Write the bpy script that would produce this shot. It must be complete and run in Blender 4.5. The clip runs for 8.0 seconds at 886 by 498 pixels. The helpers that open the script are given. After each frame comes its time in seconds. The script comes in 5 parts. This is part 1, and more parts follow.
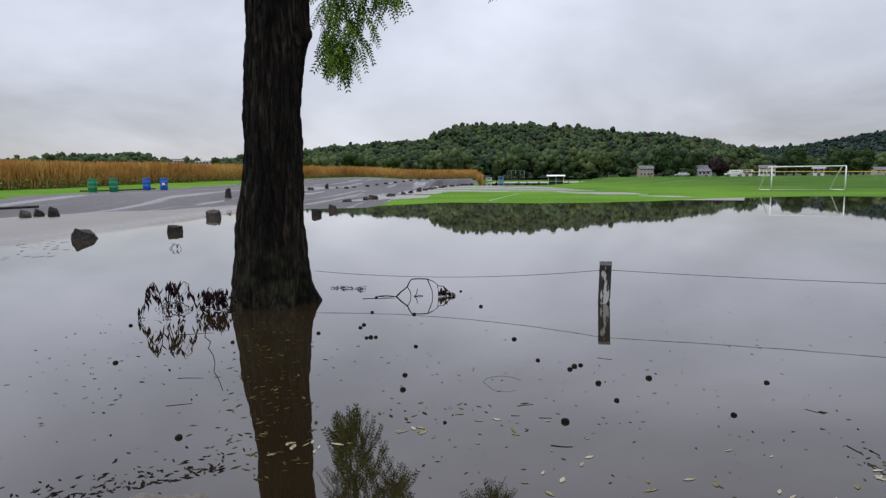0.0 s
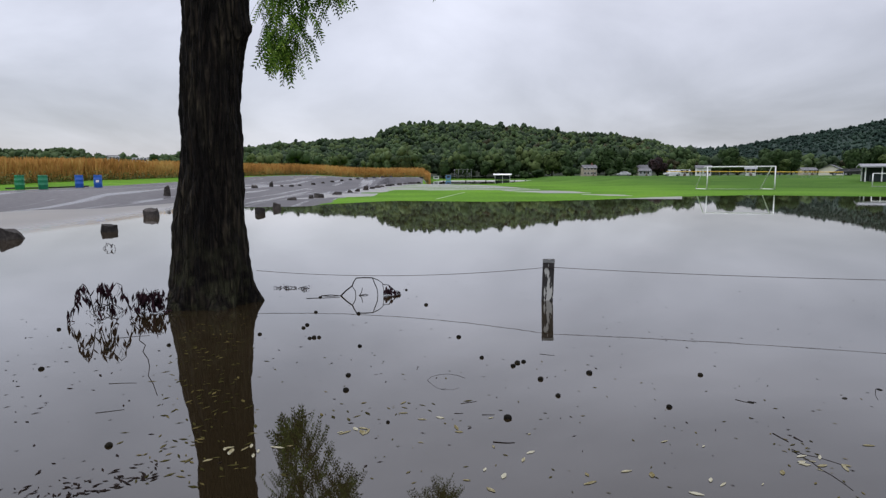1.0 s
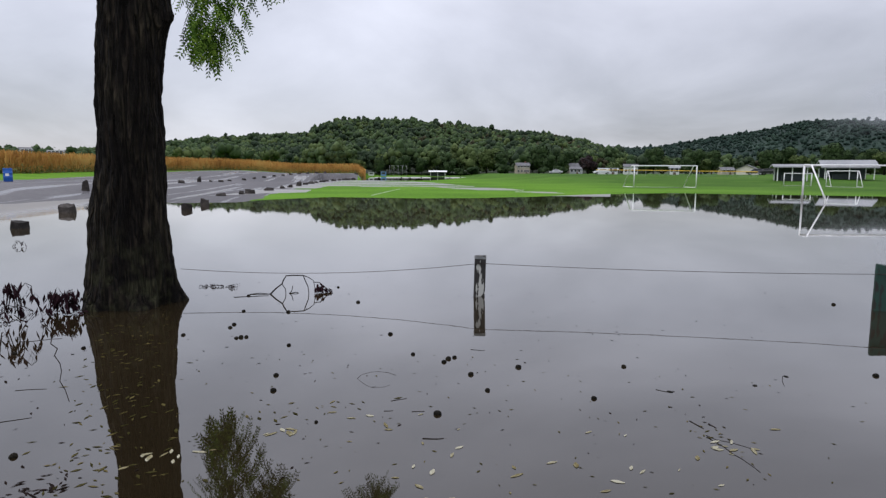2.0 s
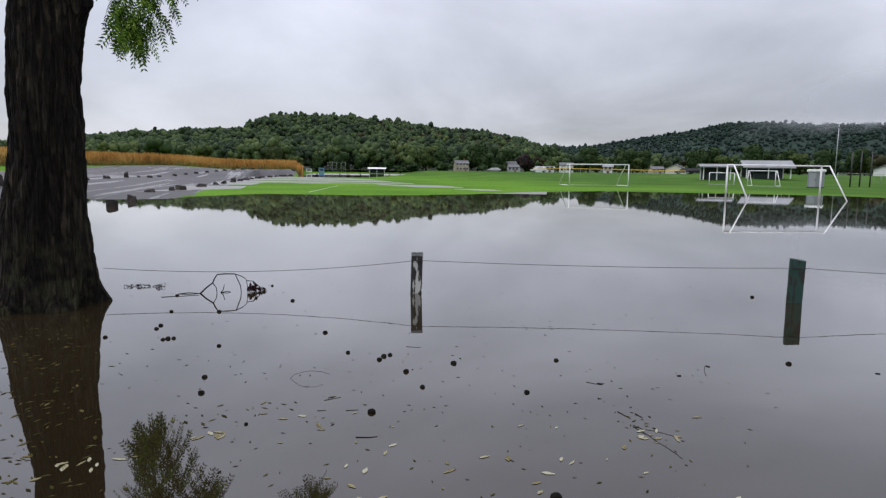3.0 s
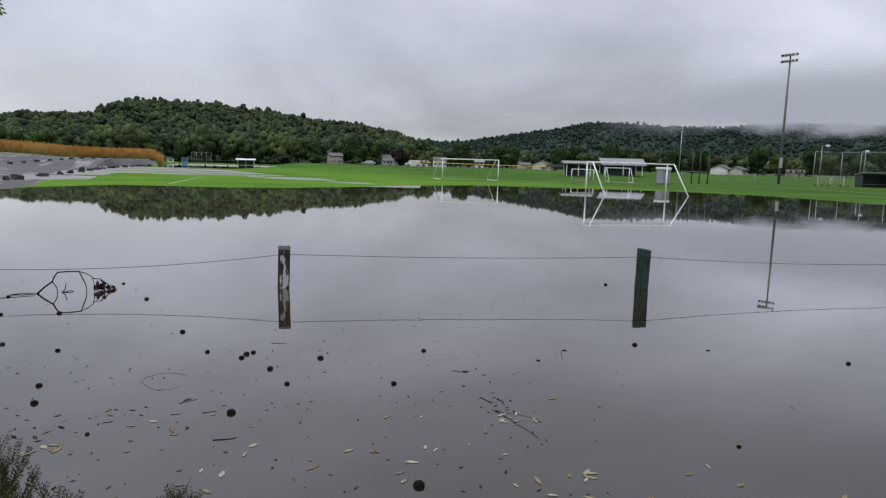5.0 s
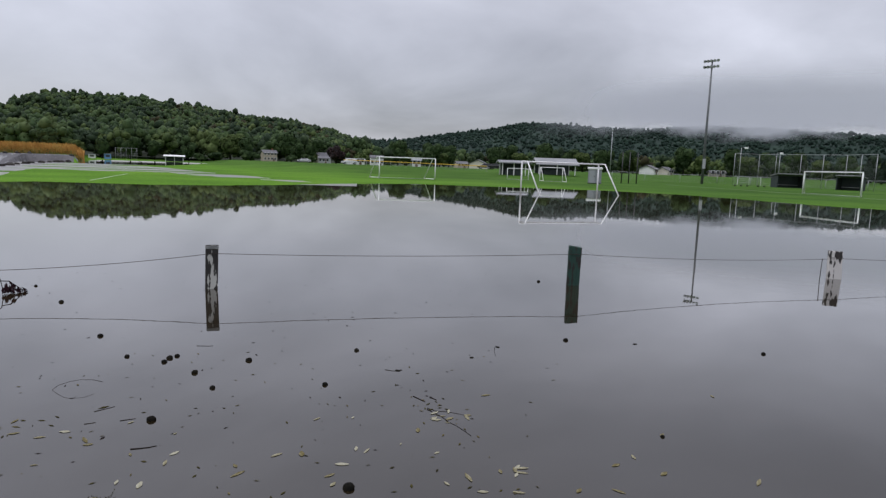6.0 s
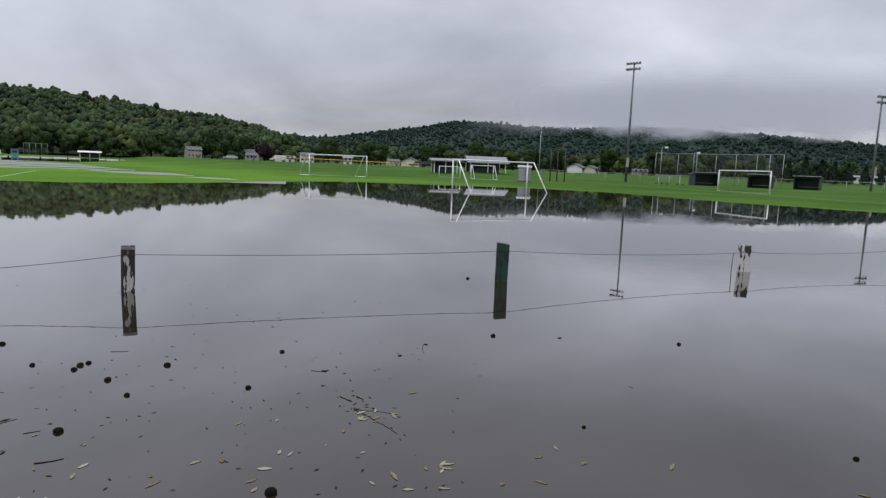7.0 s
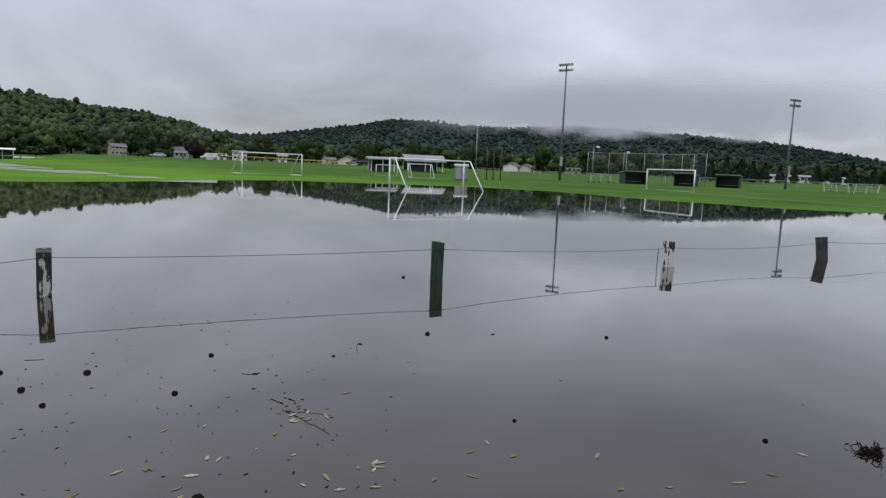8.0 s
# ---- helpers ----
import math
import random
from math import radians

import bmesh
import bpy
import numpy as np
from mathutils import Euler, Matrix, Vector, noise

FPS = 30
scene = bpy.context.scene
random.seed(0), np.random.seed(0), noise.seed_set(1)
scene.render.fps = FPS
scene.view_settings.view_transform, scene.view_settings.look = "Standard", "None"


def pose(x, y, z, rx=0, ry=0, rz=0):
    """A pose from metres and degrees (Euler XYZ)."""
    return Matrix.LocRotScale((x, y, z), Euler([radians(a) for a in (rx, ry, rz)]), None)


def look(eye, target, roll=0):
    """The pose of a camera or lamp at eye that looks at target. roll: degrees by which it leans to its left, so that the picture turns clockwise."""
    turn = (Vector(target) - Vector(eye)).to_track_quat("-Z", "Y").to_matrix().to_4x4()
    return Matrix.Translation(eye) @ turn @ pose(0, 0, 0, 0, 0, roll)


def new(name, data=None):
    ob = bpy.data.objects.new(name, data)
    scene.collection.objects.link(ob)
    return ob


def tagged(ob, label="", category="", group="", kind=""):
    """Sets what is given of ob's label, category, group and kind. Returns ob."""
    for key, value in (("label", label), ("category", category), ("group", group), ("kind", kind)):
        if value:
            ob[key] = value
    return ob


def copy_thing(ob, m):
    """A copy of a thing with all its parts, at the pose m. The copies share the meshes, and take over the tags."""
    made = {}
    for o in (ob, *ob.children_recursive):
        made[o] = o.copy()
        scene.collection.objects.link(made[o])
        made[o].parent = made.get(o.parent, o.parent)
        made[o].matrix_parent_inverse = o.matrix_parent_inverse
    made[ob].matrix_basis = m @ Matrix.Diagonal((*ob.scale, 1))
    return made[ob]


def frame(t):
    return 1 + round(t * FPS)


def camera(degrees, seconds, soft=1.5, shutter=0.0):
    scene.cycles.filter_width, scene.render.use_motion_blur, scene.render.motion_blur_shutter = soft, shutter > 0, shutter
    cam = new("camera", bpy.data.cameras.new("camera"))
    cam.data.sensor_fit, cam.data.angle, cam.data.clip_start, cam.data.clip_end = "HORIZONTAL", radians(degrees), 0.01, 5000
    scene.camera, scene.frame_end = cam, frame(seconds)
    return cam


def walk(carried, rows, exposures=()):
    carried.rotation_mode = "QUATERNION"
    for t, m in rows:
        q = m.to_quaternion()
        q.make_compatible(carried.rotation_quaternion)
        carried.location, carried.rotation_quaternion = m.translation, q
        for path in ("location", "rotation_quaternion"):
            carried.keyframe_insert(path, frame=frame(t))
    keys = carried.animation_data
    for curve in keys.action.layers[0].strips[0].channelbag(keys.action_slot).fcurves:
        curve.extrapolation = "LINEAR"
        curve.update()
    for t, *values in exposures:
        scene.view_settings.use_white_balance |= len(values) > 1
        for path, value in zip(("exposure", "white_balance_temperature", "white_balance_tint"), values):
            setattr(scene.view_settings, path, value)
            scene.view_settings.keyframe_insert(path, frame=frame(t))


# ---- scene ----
cam = camera(70.5, 8.0, 1.35)
PATH = [
    (0.0, (0.056, -0.677, 1.575), (0.031, 1.310, 1.350), -0.5),
    (0.5, (0.070, -0.670, 1.574), (0.122, 1.316, 1.346), -0.4),
    (1.0, (0.092, -0.662, 1.572), (0.233, 1.319, 1.341), -0.25),
    (1.5, (0.114, -0.657, 1.572), (0.357, 1.314, 1.335), 0.0),
    (3.0, (0.178, -0.652, 1.566), (0.709, 1.261, 1.317), 0.65),
    (3.5, (0.195, -0.655, 1.566), (0.814, 1.230, 1.312), 0.9),
    (4.0, (0.210, -0.661, 1.563), (0.925, 1.189, 1.306), 1.15),
    (4.5, (0.227, -0.668, 1.560), (1.040, 1.141, 1.300), 1.35),
    (6.0, (0.299, -0.657, 1.546), (1.370, 1.012, 1.286), 2.0),
    (6.5, (0.323, -0.666, 1.546), (1.492, 0.936, 1.288), 2.15),
    (7.0, (0.341, -0.683, 1.548), (1.585, 0.861, 1.289), 2.2),
    (7.5, (0.353, -0.704, 1.551), (1.671, 0.779, 1.293), 2.3),
    (8.0, (0.358, -0.731, 1.555), (1.749, 0.683, 1.299), 2.3),
]
walk(cam, [(t, look(eye, target, roll)) for t, eye, target, roll in PATH], [(0.0, 0.06), (1.5, 0.1), (3.5, 0.06), (4.0, 0.03), (4.5, -0.08), (6.5, -0.17), (8.0, -0.17)])

# ---- sky and sun ----
SUN_EL, SUN_AZ = 52.0, -60.0
world = bpy.data.worlds.new("overcast_sky")
scene.world = world
world.use_nodes = True
wt = world.node_tree
for n in list(wt.nodes):
    wt.nodes.remove(n)

w_out = wt.nodes.new("ShaderNodeOutputWorld")
w_bg = wt.nodes.new("ShaderNodeBackground")
w_sky = wt.nodes.new("ShaderNodeTexSky")
w_sky.sky_type = "NISHITA"
w_sky.sun_disc = False
w_sky.sun_elevation, w_sky.sun_rotation = radians(SUN_EL), radians(SUN_AZ)
w_skybg = wt.nodes.new("ShaderNodeBackground")
w_skybg.inputs["Strength"].default_value = 0.02
wt.links.new(w_sky.outputs[0], w_skybg.inputs["Color"])
w_co = wt.nodes.new("ShaderNodeTexCoord")
w_sep = wt.nodes.new("ShaderNodeSeparateXYZ")
wt.links.new(w_co.outputs["Generated"], w_sep.inputs[0])
# cloud brightness: rising from the horizon to the zenith
w_sq = wt.nodes.new("ShaderNodeMath")
w_sq.operation = "MULTIPLY"
wt.links.new(w_sep.outputs["Z"], w_sq.inputs[0])
wt.links.new(w_sep.outputs["Z"], w_sq.inputs[1])
w_grad = wt.nodes.new("ShaderNodeMath")
w_grad.operation = "MULTIPLY_ADD"
# thinner cloud, and so more light, on the side where the sun stands
w_thin = wt.nodes.new("ShaderNodeMath")
w_thin.operation = "MULTIPLY_ADD"
w_thin.inputs[1].default_value, w_thin.inputs[2].default_value = -1.1, 1.75
wt.links.new(w_sep.outputs["X"], w_thin.inputs[0])
wt.links.new(w_thin.outputs[0], w_grad.inputs[1])
w_low = wt.nodes.new("ShaderNodeMath")
w_low.operation = "MULTIPLY_ADD"
w_low.inputs[1].default_value, w_low.inputs[2].default_value = 0.07, 0.515
wt.links.new(w_sep.outputs["X"], w_low.inputs[0])
wt.links.new(w_low.outputs[0], w_grad.inputs[2])
wt.links.new(w_sq.outputs[0], w_grad.inputs[0])
# cloud deck: the direction projected on a layer, so clouds flatten towards the horizon
w_add = wt.nodes.new("ShaderNodeMath")
w_add.operation = "ADD"
w_add.inputs[1].default_value = 0.26
w_max = wt.nodes.new("ShaderNodeMath")
w_max.operation = "MAXIMUM"
w_max.inputs[1].default_value = 0.0
wt.links.new(w_sep.outputs["Z"], w_max.inputs[0])
wt.links.new(w_max.outputs[0], w_add.inputs[0])
w_dx, w_dy = wt.nodes.new("ShaderNodeMath"), wt.nodes.new("ShaderNodeMath")
w_dx.operation = w_dy.operation = "DIVIDE"
wt.links.new(w_sep.outputs["X"], w_dx.inputs[0])
wt.links.new(w_sep.outputs["Y"], w_dy.inputs[0])
wt.links.new(w_add.outputs[0], w_dx.inputs[1])
wt.links.new(w_add.outputs[0], w_dy.inputs[1])
w_com = wt.nodes.new("ShaderNodeCombineXYZ")
wt.links.new(w_dx.outputs[0], w_com.inputs[0])
wt.links.new(w_dy.outputs[0], w_com.inputs[1])
w_noise = wt.nodes.new("ShaderNodeTexNoise")
w_noise.inputs["Scale"].default_value = 0.62
w_noise.inputs["Detail"].default_value = 7.0
w_noise.inputs["Roughness"].default_value = 0.52
w_noise.inputs["Distortion"].default_value = 0.4
wt.links.new(w_com.outputs[0], w_noise.inputs["Vector"])
w_amp = wt.nodes.new("ShaderNodeMapRange")
w_amp.inputs["From Min"].default_value, w_amp.inputs["From Max"].default_value = 0.3, 0.7
w_amp.inputs["To Min"].default_value, w_amp.inputs["To Max"].default_value = 0.57, 1.41
wt.links.new(w_noise.outputs[0], w_amp.inputs["Value"])
w_mul = wt.nodes.new("ShaderNodeMath")
w_mul.operation = "MULTIPLY"
wt.links.new(w_grad.outputs[0], w_mul.inputs[0])
wt.links.new(w_amp.outputs[0], w_mul.inputs[1])
w_bg.inputs["Color"].default_value = (0.962, 0.975, 1.11, 1)
wt.links.new(w_mul.outputs[0], w_bg.inputs["Strength"])
w_sum = wt.nodes.new("ShaderNodeAddShader")
wt.links.new(w_bg.outputs[0], w_sum.inputs[0])
wt.links.new(w_skybg.outputs[0], w_sum.inputs[1])
wt.links.new(w_sum.outputs[0], w_out.inputs["Surface"])

sun_data = bpy.data.lights.new("sun", "SUN")
sun_data.energy, sun_data.angle, sun_data.color = 0.5, radians(30), (1.0, 0.97, 0.92)
sun = new("sun", sun_data)
sun.rotation_euler = (radians(90 - SUN_EL), 0, radians(-SUN_AZ) + math.pi)


# ---- materials ----
def material(name, colours, rough=0.7, scale=4.0, fine=40.0, bump=0.2, metal=0.0, spec=0.5, stretch=(1, 1, 1), island=0.0, obj=0.0, spots=None, coords="Object", bump_dist=0.02):
    """colours: two or three base colours mixed by noise at two scales."""
    m = bpy.data.materials.new(name)
    m.use_nodes = True
    t = m.node_tree
    b = t.nodes["Principled BSDF"]
    b.inputs["Roughness"].default_value, b.inputs["Metallic"].default_value = rough, metal
    b.inputs["Specular IOR Level"].default_value = spec
    co = t.nodes.new("ShaderNodeTexCoord")
    mp = t.nodes.new("ShaderNodeMapping")
    mp.inputs["Scale"].default_value = stretch
    t.links.new(co.outputs[coords], mp.inputs[0])
    big, small = t.nodes.new("ShaderNodeTexNoise"), t.nodes.new("ShaderNodeTexNoise")
    for n, s in ((big, scale), (small, fine)):
        n.inputs["Scale"].default_value, n.inputs["Detail"].default_value = s, 5.0
        t.links.new(mp.outputs[0], n.inputs["Vector"])
    mix = t.nodes.new("ShaderNodeMath")
    mix.operation = "MULTIPLY_ADD"
    mix.inputs[1].default_value = 0.45
    t.links.new(small.outputs[0], mix.inputs[0])
    half = t.nodes.new("ShaderNodeMath")
    half.operation = "MULTIPLY"
    half.inputs[1].default_value = 0.55
    t.links.new(big.outputs[0], half.inputs[0])
    t.links.new(half.outputs[0], mix.inputs[2])
    fac = mix.outputs[0]
    if island or obj:
        if island:
            src = t.nodes.new("ShaderNodeNewGeometry").outputs["Random Per Island"]
        else:
            src = t.nodes.new("ShaderNodeObjectInfo").outputs["Random"]
        k = t.nodes.new("ShaderNodeMath")
        k.operation = "MULTIPLY_ADD"
        k.inputs[1].default_value = island or obj
        sh = t.nodes.new("ShaderNodeMath")
        sh.operation = "SUBTRACT"
        sh.inputs[1].default_value = (island or obj) * 0.5
        t.links.new(src, k.inputs[0])
        t.links.new(fac, sh.inputs[0])
        t.links.new(sh.outputs[0], k.inputs[2])
        fac = k.outputs[0]
    ramp = t.nodes.new("ShaderNodeValToRGB")
    els = ramp.color_ramp.elements
    stops = [0.36, 0.64] if len(colours) == 2 else [0.34, 0.5, 0.66]
    while len(els) < len(colours):
        els.new(0.5)
    for e, p, c in zip(els, stops, colours):
        e.position, e.color = p, (*c, 1)
    t.links.new(fac, ramp.inputs[0])
    t.links.new(ramp.outputs[0], b.inputs["Base Color"])
    if bump:
        bp = t.nodes.new("ShaderNodeBump")
        bp.inputs["Strength"].default_value, bp.inputs["Distance"].default_value = bump, bump_dist
        t.links.new(small.outputs[0], bp.inputs["Height"])
        t.links.new(bp.outputs[0], b.inputs["Normal"])
    return m


GRASS = material("wet_grass", [(0.0412, 0.0968, 0.0076), (0.0783, 0.1794, 0.0119), (0.1288, 0.2360, 0.0255)], 0.95, 0.09, 3.5, 0.5, spec=0.06, bump_dist=0.05)

def darker_turf(m):
    """The grass turns darker and bluer with x, from the soccer pitch to the ball field."""
    t = m.node_tree
    b = t.nodes["Principled BSDF"]
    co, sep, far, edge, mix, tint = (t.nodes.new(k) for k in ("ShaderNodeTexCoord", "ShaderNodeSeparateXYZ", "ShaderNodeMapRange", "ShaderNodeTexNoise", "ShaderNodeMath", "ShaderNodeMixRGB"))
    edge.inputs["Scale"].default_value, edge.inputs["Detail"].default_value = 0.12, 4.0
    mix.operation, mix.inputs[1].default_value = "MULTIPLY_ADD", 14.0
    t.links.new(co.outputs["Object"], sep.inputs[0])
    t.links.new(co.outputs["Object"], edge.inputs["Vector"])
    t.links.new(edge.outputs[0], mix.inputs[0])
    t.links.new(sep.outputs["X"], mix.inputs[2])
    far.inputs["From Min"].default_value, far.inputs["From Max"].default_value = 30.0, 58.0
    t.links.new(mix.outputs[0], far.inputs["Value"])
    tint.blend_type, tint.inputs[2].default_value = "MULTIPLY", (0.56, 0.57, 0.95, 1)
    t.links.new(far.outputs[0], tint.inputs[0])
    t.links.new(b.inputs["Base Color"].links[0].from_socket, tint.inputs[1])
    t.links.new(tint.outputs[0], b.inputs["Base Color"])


darker_turf(GRASS)
LOT = material("wet_asphalt", [(0.036, 0.034, 0.036), (0.062, 0.058, 0.061), (0.095, 0.09, 0.092)], 0.5, 0.12, 6.0, 0.3, spec=0.32, stretch=(1, 0.35, 1))


def puddled(m):
    """Standing water films in long streaks: smooth where the film lies."""
    t = m.node_tree
    b = t.nodes["Principled BSDF"]
    co, mp, n, r = (t.nodes.new(k) for k in ("ShaderNodeTexCoord", "ShaderNodeMapping", "ShaderNodeTexNoise", "ShaderNodeMapRange"))
    mp.inputs["Scale"].default_value = (0.8, 0.03, 1)
    n.inputs["Scale"].default_value, n.inputs["Detail"].default_value = 1.0, 5.0
    r.inputs["From Min"].default_value, r.inputs["From Max"].default_value = 0.55, 0.60
    r.inputs["To Min"].default_value, r.inputs["To Max"].default_value = 0.68, 0.2
    t.links.new(co.outputs["Object"], mp.inputs[0])
    t.links.new(mp.outputs[0], n.inputs["Vector"])
    t.links.new(n.outputs[0], r.inputs["Value"])
    t.links.new(r.outputs[0], b.inputs["Roughness"])


puddled(LOT)
MUD = material("gravel_bank", [(0.06, 0.05, 0.04), (0.16, 0.14, 0.12)], 0.8, 2.0, 30.0, 0.8)
BARK = material("walnut_bark", [(0.003, 0.0025, 0.002), (0.011, 0.009, 0.0065), (0.036, 0.032, 0.021)], 0.9, 3.0, 22.0, 1.0, spec=0.15, stretch=(1, 1, 0.3), bump_dist=0.03)


def furrowed(m):
    """Long interlacing plates of bark parted by dark cracks, whose shade is put into the colour."""
    t = m.node_tree
    b = t.nodes["Principled BSDF"]
    co, mp, n, v, add, r, mul, bp = (t.nodes.new(k) for k in ("ShaderNodeTexCoord", "ShaderNodeMapping", "ShaderNodeTexNoise", "ShaderNodeTexVoronoi", "ShaderNodeMixRGB", "ShaderNodeValToRGB", "ShaderNodeMixRGB", "ShaderNodeBump"))
    mp.inputs["Scale"].default_value = (1, 1, 0.085)
    n.inputs["Scale"].default_value, n.inputs["Detail"].default_value = 7.0, 4.0
    v.feature = "DISTANCE_TO_EDGE"
    v.inputs["Scale"].default_value = 16.0
    t.links.new(co.outputs["Object"], mp.inputs[0])
    t.links.new(mp.outputs[0], n.inputs["Vector"])
    add.blend_type, add.inputs[0].default_value = "LINEAR_LIGHT", 0.10
    t.links.new(mp.outputs[0], add.inputs[1])
    t.links.new(n.outputs["Color"], add.inputs[2])
    t.links.new(add.outputs[0], v.inputs["Vector"])
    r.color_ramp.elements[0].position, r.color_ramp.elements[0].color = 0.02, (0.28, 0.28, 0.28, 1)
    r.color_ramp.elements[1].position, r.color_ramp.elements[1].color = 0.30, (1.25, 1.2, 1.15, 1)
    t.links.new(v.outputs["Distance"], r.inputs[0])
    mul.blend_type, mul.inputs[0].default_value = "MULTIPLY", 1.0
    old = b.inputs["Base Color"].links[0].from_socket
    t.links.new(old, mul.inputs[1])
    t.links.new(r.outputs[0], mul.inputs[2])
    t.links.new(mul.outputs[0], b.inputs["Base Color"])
    bp.inputs["Strength"].default_value, bp.inputs["Distance"].default_value = 1.0, 0.05
    t.links.new(r.outputs[0], bp.inputs["Height"])
    t.links.new(b.inputs["Normal"].links[0].from_socket, bp.inputs["Normal"])
    t.links.new(bp.outputs[0], b.inputs["Normal"])


def mossy(m):
    """Thin green-grey moss in patches low on the bark."""
    t = m.node_tree
    b = t.nodes["Principled BSDF"]
    co, sep, low, n, patch, both, mix = (t.nodes.new(k) for k in ("ShaderNodeTexCoord", "ShaderNodeSeparateXYZ", "ShaderNodeMapRange", "ShaderNodeTexNoise", "ShaderNodeMapRange", "ShaderNodeMath", "ShaderNodeMixRGB"))
    t.links.new(co.outputs["Object"], sep.inputs[0])
    t.links.new(co.outputs["Object"], n.inputs["Vector"])
    n.inputs["Scale"].default_value, n.inputs["Detail"].default_value = 6.0, 6.0
    low.inputs["From Min"].default_value, low.inputs["From Max"].default_value = 1.1, 0.1
    patch.inputs["From Min"].default_value, patch.inputs["From Max"].default_value = 0.45, 0.62
    patch.inputs["To Max"].default_value = 0.75
    t.links.new(sep.outputs["Z"], low.inputs["Value"])
    t.links.new(n.outputs[0], patch.inputs["Value"])
    both.operation = "MULTIPLY"
    t.links.new(low.outputs[0], both.inputs[0])
    t.links.new(patch.outputs[0], both.inputs[1])
    t.links.new(both.outputs[0], mix.inputs[0])
    t.links.new(b.inputs["Base Color"].links[0].from_socket, mix.inputs[1])
    mix.inputs[2].default_value = (0.042, 0.043, 0.022, 1)
    t.links.new(mix.outputs[0], b.inputs["Base Color"])


TRUNK_BARK = material("furrowed_trunk_bark", [(0.004, 0.003, 0.0025), (0.015, 0.012, 0.009), (0.045, 0.039, 0.026)], 0.9, 3.0, 22.0, 1.0, spec=0.15, stretch=(1, 1, 0.3), bump_dist=0.03)
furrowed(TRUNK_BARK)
mossy(TRUNK_BARK)
ROCK = material("dark_wet_rock", [(0.010, 0.009, 0.008), (0.03, 0.026, 0.023), (0.065, 0.056, 0.05)], 0.85, 2.5, 14.0, 0.7, spec=0.2, obj=0.15)
CROWN = material("tree_foliage", [(0.0154, 0.0290, 0.0124), (0.0364, 0.0619, 0.0222), (0.0766, 0.1056, 0.0408)], 0.8, 0.04, 0.5, 0.0, spec=0.1, island=0.05, obj=0.0)
CROWN_B = material("tree_foliage_light", [(0.0281, 0.0449, 0.0152), (0.0542, 0.0795, 0.0239), (0.0935, 0.1168, 0.0428)], 0.8, 0.1, 1.0, 0.0, spec=0.1, island=0.05)
CROWN_E = material("tree_foliage_dark", [(0.0095, 0.0180, 0.0101), (0.0216, 0.0370, 0.0176), (0.0430, 0.0619, 0.0276)], 0.8, 0.04, 0.5, 0.0, spec=0.1, island=0.05)
CROWN_F = material("tree_foliage_russet", [(0.0140, 0.0142, 0.0075), (0.0319, 0.0299, 0.0135), (0.0542, 0.0513, 0.0240)], 0.8, 0.085, 0.6, 0.0, spec=0.1, island=0.05)
CROWN_C = material("tree_foliage_purple", [(0.0072, 0.0042, 0.0048), (0.0180, 0.0098, 0.0096), (0.0300, 0.0140, 0.0132)], 0.7, 0.2, 1.5, 0.0, spec=0.2, island=0.3)
CROWN_D = material("evergreen_foliage", [(0.006, 0.014, 0.008), (0.015, 0.03, 0.014)], 0.7, 0.2, 1.5, 0.0, spec=0.2, island=0.3)
FARWOOD = material("hazed_ridge_foliage", [(0.0082, 0.0176, 0.0143), (0.0163, 0.0319, 0.0233), (0.0286, 0.0504, 0.0340)], 0.8, 0.02, 0.3, 0.0, spec=0.1, island=0.05)
SOIL = material("forest_floor", [(0.01, 0.016, 0.006), (0.03, 0.045, 0.015)], 0.9, 0.05, 0.5, 0.0)
LEAF = material("walnut_leaflet", [(0.035, 0.075, 0.010), (0.08, 0.16, 0.018), (0.20, 0.30, 0.04)], 0.75, 1.5, 12.0, 0.0, spec=0.1, island=0.25)
CORN = material("ripe_corn", [(0.20, 0.10, 0.03), (0.42, 0.22, 0.06), (0.46, 0.32, 0.10)], 0.9, 0.06, 0.5, 0.0, spec=0.1, island=0.14)
CORN_G = material("green_corn_leaf", [(0.06, 0.09, 0.015), (0.16, 0.17, 0.03)], 0.7, 0.2, 2.0, 0.0, island=0.2)
WHITE = material("white_paint", [(0.66, 0.66, 0.65), (0.82, 0.82, 0.81)], 0.45, 3.0, 30.0, 0.05)
MAST = material("weathered_mast_steel", [(0.075, 0.08, 0.085), (0.13, 0.135, 0.14)], 0.6, 1.0, 12.0, 0.05)
STEEL = material("galvanised_steel", [(0.28, 0.29, 0.30), (0.42, 0.43, 0.44)], 0.45, 2.0, 20.0, 0.05, metal=0.5)
DARK_STEEL = material("dark_steel", [(0.012, 0.012, 0.013), (0.035, 0.035, 0.037)], 0.5, 3.0, 30.0, 0.05)
WIRE = material("rusty_wire", [(0.03, 0.026, 0.024), (0.08, 0.065, 0.055)], 0.6, 20.0, 90.0, 0.0, metal=0.6)
YELLOW = material("yellow_cap_plastic", [(0.55, 0.36, 0.02), (0.68, 0.46, 0.05)], 0.5, 2.0, 20.0, 0.0)
NUT = material("black_walnut_husk", [(0.003, 0.003, 0.002), (0.008, 0.007, 0.005), (0.018, 0.015, 0.009)], 0.85, 20.0, 120.0, 0.6, spec=0.1, obj=0.2, bump_dist=0.004)
TWIG = material("wet_dead_twig", [(0.006, 0.005, 0.004), (0.022, 0.016, 0.014)], 0.95, 20.0, 90.0, 0.4, spec=0.0, bump_dist=0.004)
